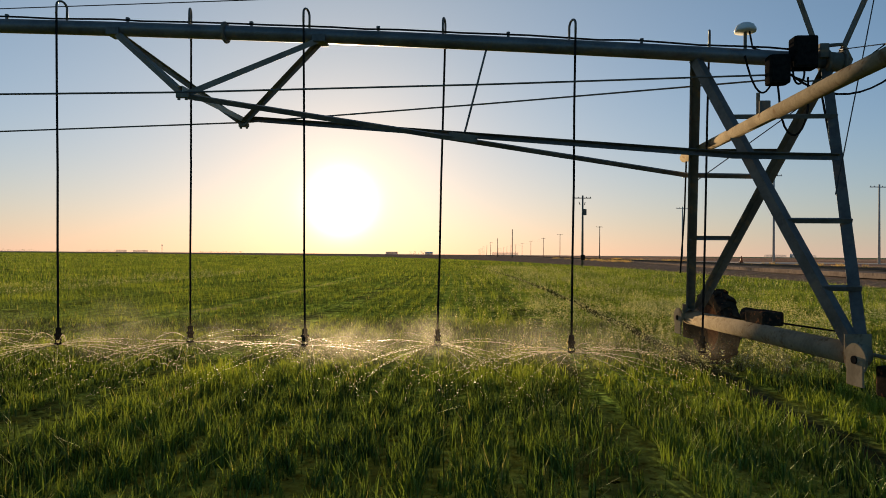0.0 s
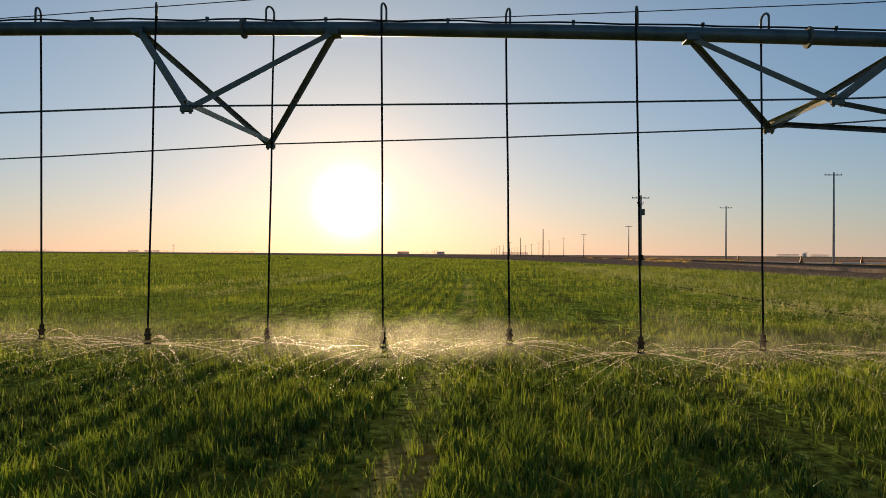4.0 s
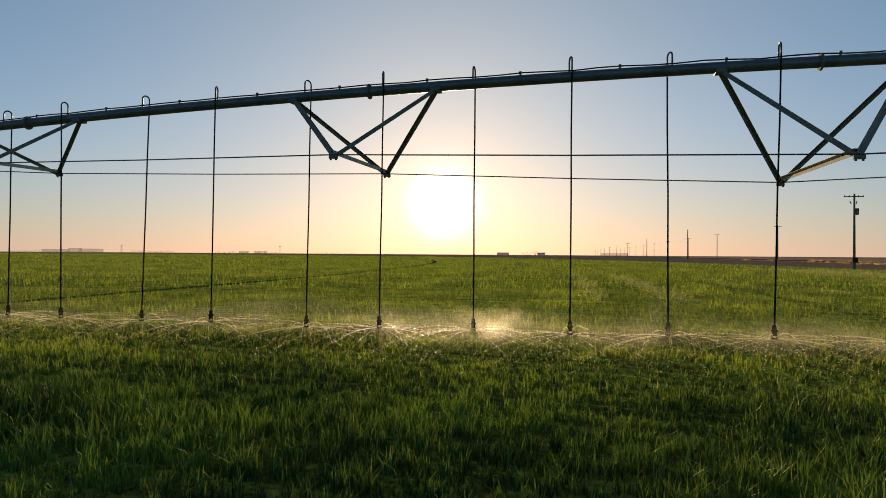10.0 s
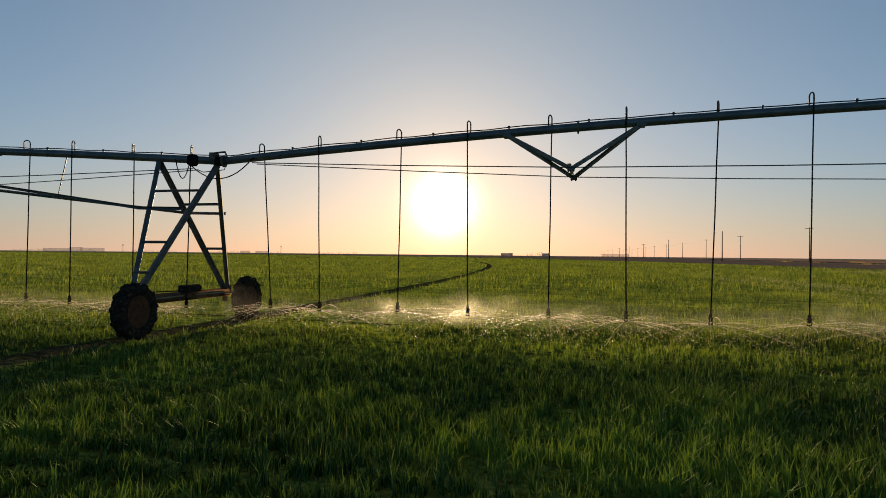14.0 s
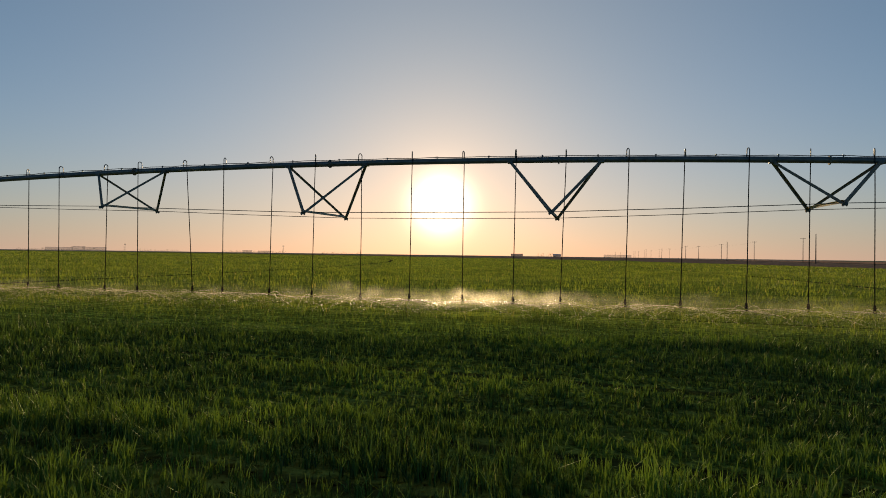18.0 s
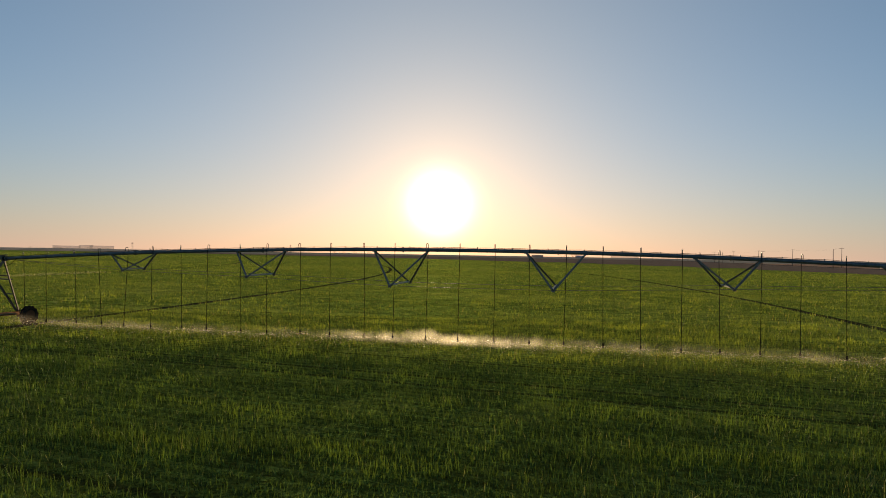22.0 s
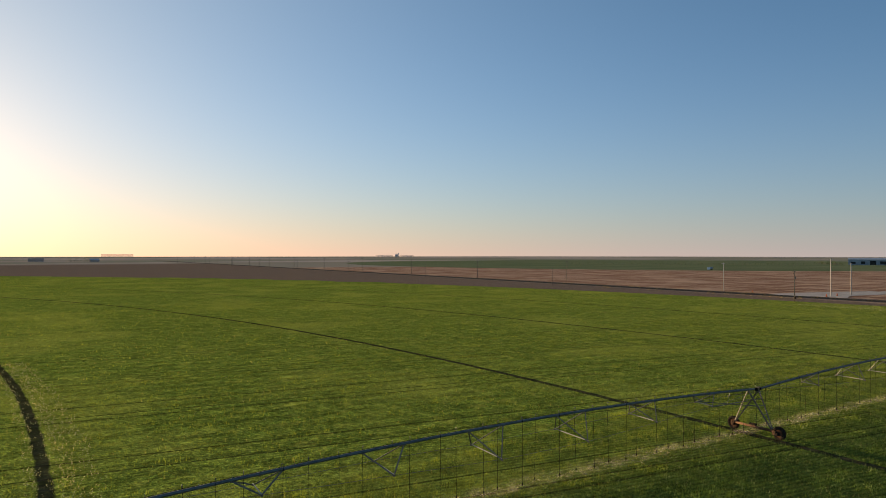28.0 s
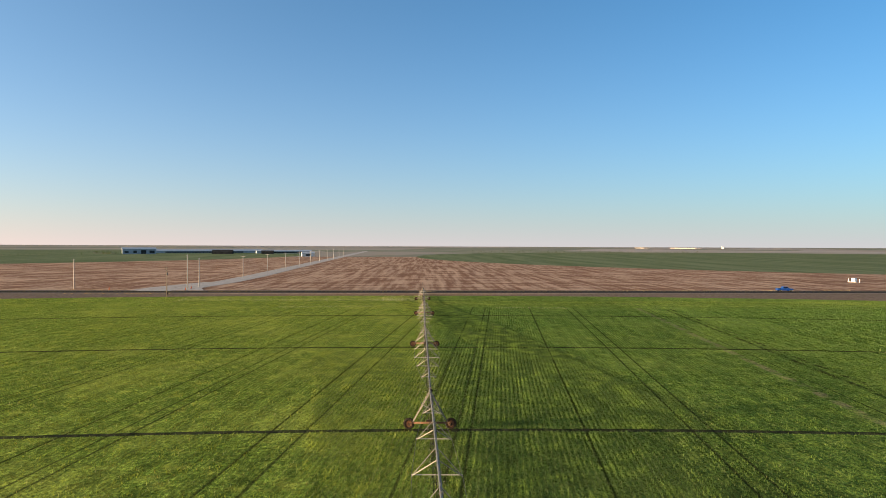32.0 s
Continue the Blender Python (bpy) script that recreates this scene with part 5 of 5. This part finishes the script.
def build_shelterbelt(x, y, length, depth, h, rz, seed, label):
    """A far row of trees: short trunks under crowns of many small leaf clumps with gaps."""
    rn = random.Random(seed)
    t = thing("tree_row", x, y, height(x, y), rz, label, "trees", "far tree rows", "stuff")
    verts, faces = [], []
    count = int(length / 5)
    for k in range(count):
        cx, cy, hh = (k + rn.random()) * 5 - length / 2, rn.uniform(-depth, depth), h * rn.uniform(0.45, 1.0)
        for q in range(46):
            a, u, rr = rn.random() * 6.28, rn.random(), rn.random() ** 0.5 * hh * 0.38
            p = (cx + math.cos(a) * rr, cy + math.sin(a) * rr, hh * (0.15 + 0.85 * u * (1 - 0.3 * rr / hh)))
            s = hh * rn.uniform(0.06, 0.13)
            b = len(verts)
            for w3 in range(3):
                verts.append((p[0] + s * rn.uniform(-1, 1), p[1] + s * rn.uniform(-1, 1), p[2] + s * rn.uniform(-0.7, 0.7)))
            faces.append((b, b + 1, b + 2))
    me = bpy.data.meshes.new("crown")
    me.from_pydata(verts, [], faces)
    me.materials.append(TREE_LEAF)
    ob = new("crown", me)
    ob.parent = t
    bm = B()
    for k in range(count):
        cx = (k + 0.5) * 5 - length / 2
        tube(bm, [(cx, 0, -0.2), (cx, 0, h * 0.4)], 0.2, 5)
    part("trunk", bm, WOODPOLE, t)
    return t


TREE_LEAF = leaf_material("tree_leaf", (0.03, 0.05, 0.015), (0.06, 0.085, 0.03), (0.10, 0.08, 0.04))

for deg, dist, h in ((38.75, 3700, 38), (26.3, 3700, 42)):
    build_water_tower(*bearing(deg, dist), h)
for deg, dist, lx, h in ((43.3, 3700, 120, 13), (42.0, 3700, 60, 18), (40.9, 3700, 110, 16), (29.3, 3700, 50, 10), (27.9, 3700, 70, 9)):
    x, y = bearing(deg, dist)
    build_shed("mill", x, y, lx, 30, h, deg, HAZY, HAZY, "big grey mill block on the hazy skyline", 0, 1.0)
for deg, dist, ln in ((43, 2600, 260), (36, 2600, 150), (28.5, 2500, 230), (21, 2600, 160), (2.15, 1330, 32)):
    x, y = bearing(deg, dist)
    build_shelterbelt(x, y, ln, 8, 9, deg, int(deg * 10), "low hazy row of trees on the skyline")
build_silos(1400, 3100, 3, 16, 0)
for x, y, lx, h, rz in ((1340, 3120, 92, 10, 0), (1520, 3200, 80, 9, 0)):
    build_shed("plant_hall", x, y, lx, 24, h, rz, HAZY, HAZY, "pale hall of a far grain plant", 0, 1.0)
build_silos(2550, -1300, 3, 8, 30)
build_shed("white_hall", 2500, -1110, 150, 30, 3.5, 20, HAZY, HAZY, "long white hall far across green fields", 0, 1.0)
build_shed("white_hall", 2600, -960, 60, 30, 3.5, 20, HAZY, HAZY, "long white hall far across green fields", 0, 1.0)
build_shelterbelt(560, 560, 320, 6, 4, -40, 77, "dark low hedge across far green fields")
build_shelterbelt(1000, -300, 420, 8, 6, 80, 78, "low row of trees behind the fields")
build_shelterbelt(760, 470, 130, 8, 6, 40, 79, "trees beside the metal sheds")


def build_marker(x, y):
    t = thing("traffic_cone", x, y, ROAD_Z + 0.05, 0, "orange plastic traffic cone beside the road", "traffic cone", "cones by the road")
    bm = B()
    tube(bm, [(0, 0, 0.03), (0, 0, 0.95)], 0.24, 12, True, 0.05)
    part("cone", bm, CONE, t)
    bm = B()
    box(bm, (0, 0, 0.02), (0.6, 0.6, 0.05), None, 0.01)
    part("base", bm, BLACK, t)


for x, y in ((31.5, 84.5), (33.0, 112.0), (40.0, 85.5)):
    build_marker(x, y)


def build_tank_box(x, y):
    t = thing("field_cabinet", x, y, height(x, y), 20, "white field cabinet on a slab in the stubble", "cabinet")
    bm = B()
    box(bm, (0, 0, 1.0), (1.7, 1.4, 1.6), None, 0.06)
    part("housing", bm, WHITEP, t)
    bm = B()
    box(bm, (0, 0, 0.1), (4.2, 3.0, 0.25), None, 0.03)
    part("slab", bm, PALEPOLE, t)
    bm = B()
    box(bm, (-0.2, 0.71, 0.95), (0.7, 0.04, 1.3), None, 0.01)
    part("door", bm, TAN_WALL, t)
    for u in (2.6, -2.6):
        bm = B()
        tube(bm, [(u, 0, -0.2), (u, 0, 1.6)], 0.12, 8)
        part("pipe_stub", bm, WHITEP, t)


build_tank_box(91, -199)


def build_truck(x, y, rz):
    t = thing("box_truck", x, y, height(x, y), rz, "white-cab truck with dark load in a green field", "truck")
    bm = B()
    box(bm, (-3.6, 0, 1.7), (2.0, 2.3, 2.4), None, 0.15)
    part("cab", bm, WHITEP, t)
    bm = B()
    box(bm, (1.2, 0, 1.9), (7.0, 2.4, 1.9), None, 0.05)
    part("load", bm, BLUE_WALL, t)
    for u in (-3.4, 0.5, 3.2):
        for sg in (-1, 1):
            bm = B()
            disc(bm, (u, sg * 1.0, 0.5), (0, 1, 0), 0.5, 0.35, 16, 0.03)
            part("wheel", bm, BLACK, t)


build_truck(325, 345, 20)

# overhead wires along the road
for k in range(3, 9):
    for u in (-1.1, 1.1):
        build_wire((34.0 - 2.0 * k + u, 126.0 + 81.0 * k, 11.1), (32.0 - 2.0 * k + u, 207.0 + 81.0 * k, 11.1), 1.0)

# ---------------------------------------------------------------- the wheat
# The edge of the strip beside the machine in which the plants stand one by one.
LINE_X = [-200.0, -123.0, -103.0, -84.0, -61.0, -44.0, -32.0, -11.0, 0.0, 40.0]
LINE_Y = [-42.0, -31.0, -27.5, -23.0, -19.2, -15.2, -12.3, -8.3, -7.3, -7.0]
rng = np.random.default_rng(3)


def scatter(x0, x1, d0, d1, per_m2):
    """Random places with x in x0..x1 that lie d0..d1 beyond the line, in the crop and off the wheel lines."""
    n = int((x1 - x0) * (d1 - d0) * per_m2)
    x = rng.uniform(x0, x1, n)
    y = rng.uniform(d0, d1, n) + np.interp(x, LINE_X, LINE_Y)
    r = np.hypot(x - PIVOT[0], y - PIVOT[1])
    keep = r < FIELD_R - 0.3 + rng.normal(0, 0.4, n)
    gap = (0.30, 0.54) if per_m2 > 100 else (0.30, 0.64)
    for R in TRACK_R:
        keep &= np.abs(r - R) > rng.uniform(*gap, n) * (0.5 if R == TRACK_R[0] else 1.1)
    along = np.where(r > RING_R, r, y + 0.119 * x)
    for c0 in TRAMLINES:
        keep &= (np.abs(along - c0) > rng.uniform(0.05, 0.3, n)) | (rng.random(n) < 0.25)
    for c0, wd, _ in WIDE_LINES:
        keep &= (np.abs(along + 0.3 * np.sin(x * 0.31) - c0) > rng.uniform(0.3, 1.0, n) * wd) | (rng.random(n) < 0.1 + np.clip((y - 15.0) / 40.0, 0.0, 0.9))
    # drill rows, where they can be told apart
    if per_m2 >= 20:
        keep &= (np.cos(along * 2 * np.pi / ROW) > rng.uniform(*((-1.5, 0.6) if per_m2 > 50 and x0 > -150 and d1 < 16 else (-1.1, 0.9)), n))
    return x[keep], y[keep]


def clumps(x, y):
    """A smooth factor of growth over the field, about 0.7 to 1.25."""
    r = np.hypot(x - PIVOT[0], y - PIVOT[1])
    band = np.sin(np.where(r > RING_R, r, y + 0.119 * x) * 2.06 + 0.5 * np.sin(x * 0.13))
    return np.clip(0.95 + 0.13 * band + 0.13 * np.sin(x * 1.7 + 1.3 * np.sin(y * 0.9)) + 0.11 * np.sin(y * 2.3 + 1.1 * np.sin(x * 1.1)) + 0.19 * np.sin(x * 6.1 - y * 4.3 + 2.0 * np.sin(y * 1.9)) + 0.10 * np.sin(x * 11.3 + y * 9.1) \
        + 0.20 * np.clip(np.sin(x * 0.21 + 1.7 * np.sin(y * 0.17)) * np.sin(y * 0.43 + 1.3 * np.sin(x * 0.11)) * 1.6, -1, 1), 0.62, 1.28)


def blade_mesh(name, x, y, tall, wide, joints):
    """Thin bent blades as one mesh: joints 2 gives a kinked blade of two pieces, 1 a single spike."""
    if joints == 2:         # several blades to a plant
        x, y = (np.repeat(v, 7) + rng.normal(0, 0.022, len(v) * 7) for v in (x, y))
    n = len(x)
    g = clumps(x, y)
    h = tall * g * rng.uniform(0.5, 1.2, n)
    a = rng.uniform(0, 2 * np.pi, n)
    lean = rng.gamma(2.0, 0.15, n) * h
    lx, ly = np.cos(a) * lean, np.sin(a) * lean
    b = a + np.pi / 2 + rng.normal(0, 0.5, n)
    wx, wy = np.cos(b) * wide / 2, np.sin(b) * wide / 2
    z0 = np.full(n, GROUND - 0.01)
    if joints == 2:
        k = 0.55
        pts = [(x - wx, y - wy, z0), (x + wx, y + wy, z0),
               (x - wx * 0.8 + lx * 0.3, y - wy * 0.8 + ly * 0.3, z0 + h * k), (x + wx * 0.8 + lx * 0.3, y + wy * 0.8 + ly * 0.3, z0 + h * k),
               (x + lx * 1.15, y + ly * 1.15, z0 + h * 0.97)]
        loops = np.array([0, 1, 3, 2, 2, 3, 4])
        sizes = np.array([4, 3])
    else:
        pts = [(x - wx, y - wy, z0), (x + wx, y + wy, z0), (x + lx, y + ly, z0 + h)]
        loops, sizes = np.array([0, 1, 2]), np.array([3])
    m = len(pts)
    co = np.stack([np.stack(p, 1) for p in pts], 1).reshape(-1).astype(np.float32)
    idx = (np.arange(n)[:, None] * m + loops[None]).reshape(-1).astype(np.int32)
    tot = np.tile(sizes, n).astype(np.int32)
    start = np.concatenate([[0], np.cumsum(tot)[:-1]]).astype(np.int32)
    me = bpy.data.meshes.new(name)
    me.vertices.add(n * m)
    me.vertices.foreach_set("co", co)
    me.loops.add(len(idx))
    me.loops.foreach_set("vertex_index", idx)
    me.polygons.add(len(tot))
    me.polygons.foreach_set("loop_start", start)
    me.update(calc_edges=True)
    me.materials.append(WHEAT)
    ob = new(name, me)
    return tagged(ob, "dense young green wheat in drilled rows", "wheat crop", kind="stuff")


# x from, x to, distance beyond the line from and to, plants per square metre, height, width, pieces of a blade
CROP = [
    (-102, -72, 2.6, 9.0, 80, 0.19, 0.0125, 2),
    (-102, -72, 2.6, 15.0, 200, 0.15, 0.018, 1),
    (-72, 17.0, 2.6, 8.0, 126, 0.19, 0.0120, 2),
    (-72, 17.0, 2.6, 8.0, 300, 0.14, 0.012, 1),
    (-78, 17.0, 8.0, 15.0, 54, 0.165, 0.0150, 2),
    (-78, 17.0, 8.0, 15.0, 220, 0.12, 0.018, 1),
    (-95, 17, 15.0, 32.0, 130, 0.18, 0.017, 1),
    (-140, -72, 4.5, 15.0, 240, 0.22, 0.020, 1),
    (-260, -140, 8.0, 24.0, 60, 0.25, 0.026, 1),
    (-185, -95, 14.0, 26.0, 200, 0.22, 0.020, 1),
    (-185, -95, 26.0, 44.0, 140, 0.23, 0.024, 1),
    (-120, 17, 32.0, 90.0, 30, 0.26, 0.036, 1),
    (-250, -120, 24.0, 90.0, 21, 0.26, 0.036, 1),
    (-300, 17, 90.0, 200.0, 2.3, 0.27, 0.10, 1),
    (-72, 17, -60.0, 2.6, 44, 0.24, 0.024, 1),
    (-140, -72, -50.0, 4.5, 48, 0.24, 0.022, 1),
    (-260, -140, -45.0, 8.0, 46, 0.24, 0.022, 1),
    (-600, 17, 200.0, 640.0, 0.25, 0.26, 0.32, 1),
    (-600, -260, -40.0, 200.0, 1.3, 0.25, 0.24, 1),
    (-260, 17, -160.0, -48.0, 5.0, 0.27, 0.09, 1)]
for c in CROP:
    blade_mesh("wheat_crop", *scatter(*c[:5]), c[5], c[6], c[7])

PALE_WEED = leaf_material("pale_weed", (0.18, 0.22, 0.115), (0.44, 0.47, 0.32), (0.60, 0.54, 0.36))


def weeds(x, y, leaves, size, label):
    """Pale seeding weeds: upright spires of small leaves and seed heads."""
    k = len(x) * leaves
    tall = np.repeat(rng.uniform(0.16, 0.36, len(x)), leaves)
    up = rng.uniform(0.15, 1.0, k)
    px = np.repeat(x, leaves) + rng.normal(0, 0.045, k) * (1.2 - up)
    py = np.repeat(y, leaves) + rng.normal(0, 0.045, k) * (1.2 - up)
    c = np.stack([px, py, GROUND + tall * up], 1)
    tri = c[:, None, :] + rng.normal(0, 1, (k, 3, 3)) * rng.uniform(size * 0.4, size, k)[:, None, None]
    me = bpy.data.meshes.new("weeds")
    me.from_pydata(tri.reshape(-1, 3).tolist(), [], np.arange(k * 3).reshape(-1, 3).tolist())
    me.materials.append(PALE_WEED)
    tagged(new("weeds", me), label, "weeds", "patches of weeds", "stuff")


# in the thin crop at the outer wheel track
n = 16000
wy = np.concatenate([rng.uniform(1.0, 13.0, n // 3), rng.uniform(6.0, 75.0, n - n // 3)])
wx = np.where(rng.random(n) < 0.5, rng.normal(1.2, 2.6, n), rng.uniform(-2.0, 17.0, n)) - 0.03 * np.maximum(wy, 0)
grown = np.sin(wx * 2.1 + np.sin(wy * 0.7) * 2.0) * np.sin(wy * 0.8 + 1.0) > -0.25
grown &= np.hypot(wx - PIVOT[0], wy - PIVOT[1]) < FIELD_R + 1.0
weeds(wx[grown], wy[grown], 18, 0.0125, "pale seeding weeds among the thin wheat")
# beside the wheel track of an inner tower
wy = rng.uniform(-34.0, 70.0, 2600)
wr = TRACK_R[4] + rng.choice([-0.7, 0.9, 1.5, 2.6], 2600) + rng.normal(0, 0.35, 2600)
weeds(PIVOT[0] + np.sqrt(wr ** 2 - (wy - PIVOT[1]) ** 2), wy, 9, 0.030, "pale weeds along both sides of a wheel track")

# along an old wheel track of a shorter machine
wy = np.concatenate([rng.uniform(13.0, 40.0, 1100), rng.uniform(40.0, 130.0, 400), rng.uniform(-40.0, -20.0, 700)])
wr = np.where(wy > 0, rng.choice([573.0, 575.6, 576.2], len(wy)), 572.0) + rng.normal(0, 0.28, len(wy))
weeds(PIVOT[0] + np.sqrt(wr ** 2 - (wy - PIVOT[1]) ** 2), wy, 10, 0.016, "pale dry weeds along an old wheel track")

# dead grass on the verges of the road and at the mouth of the dirt road
STRAW = leaf_material("dead_grass", (0.20, 0.15, 0.08), (0.42, 0.33, 0.19), (0.48, 0.40, 0.26))


def dead_grass(x, y, label):
    k = 14
    n = len(x) * k
    z = np.repeat([height(a, b) for a, b in zip(x, y)], k)
    px, py = np.repeat(x, k) + rng.normal(0, 0.16, n), np.repeat(y, k) + rng.normal(0, 0.16, n)
    a = rng.uniform(0, 6.283, n)
    tall = rng.uniform(0.12, 0.45, n)
    lx, ly = np.cos(a) * tall * 0.5, np.sin(a) * tall * 0.5
    w = 0.02
    tri = np.stack([np.stack([px - w, py, z - 0.01], 1), np.stack([px + w, py, z - 0.01], 1), np.stack([px + lx, py + ly, z + tall], 1)], 1)
    me = bpy.data.meshes.new("dead_grass")
    me.from_pydata(tri.reshape(-1, 3).tolist(), [], np.arange(n * 3).reshape(-1, 3).tolist())
    me.materials.append(STRAW)
    tagged(new("dead_grass", me), label, "dead grass", "dead grass along the roads", "stuff")


gy = rng.uniform(-160.0, 170.0, 1500)
gx = ROAD_X + ROAD_SLOPE * gy + rng.choice([-8.2, -7.4, 7.6, 8.6], 1500) + rng.normal(0, 0.5, 1500)
far_off = np.where(gx > 25, np.abs(gy - 93.0) > 14.0, gy > 84.0)
patchy = np.sin(gy * 0.23) + np.sin(gy * 0.071 + 1.0) + rng.normal(0, 0.6, 1500) > 0.0
dead_grass(gx[far_off & patchy], gy[far_off & patchy], "straw-coloured dead grass along the road verge")
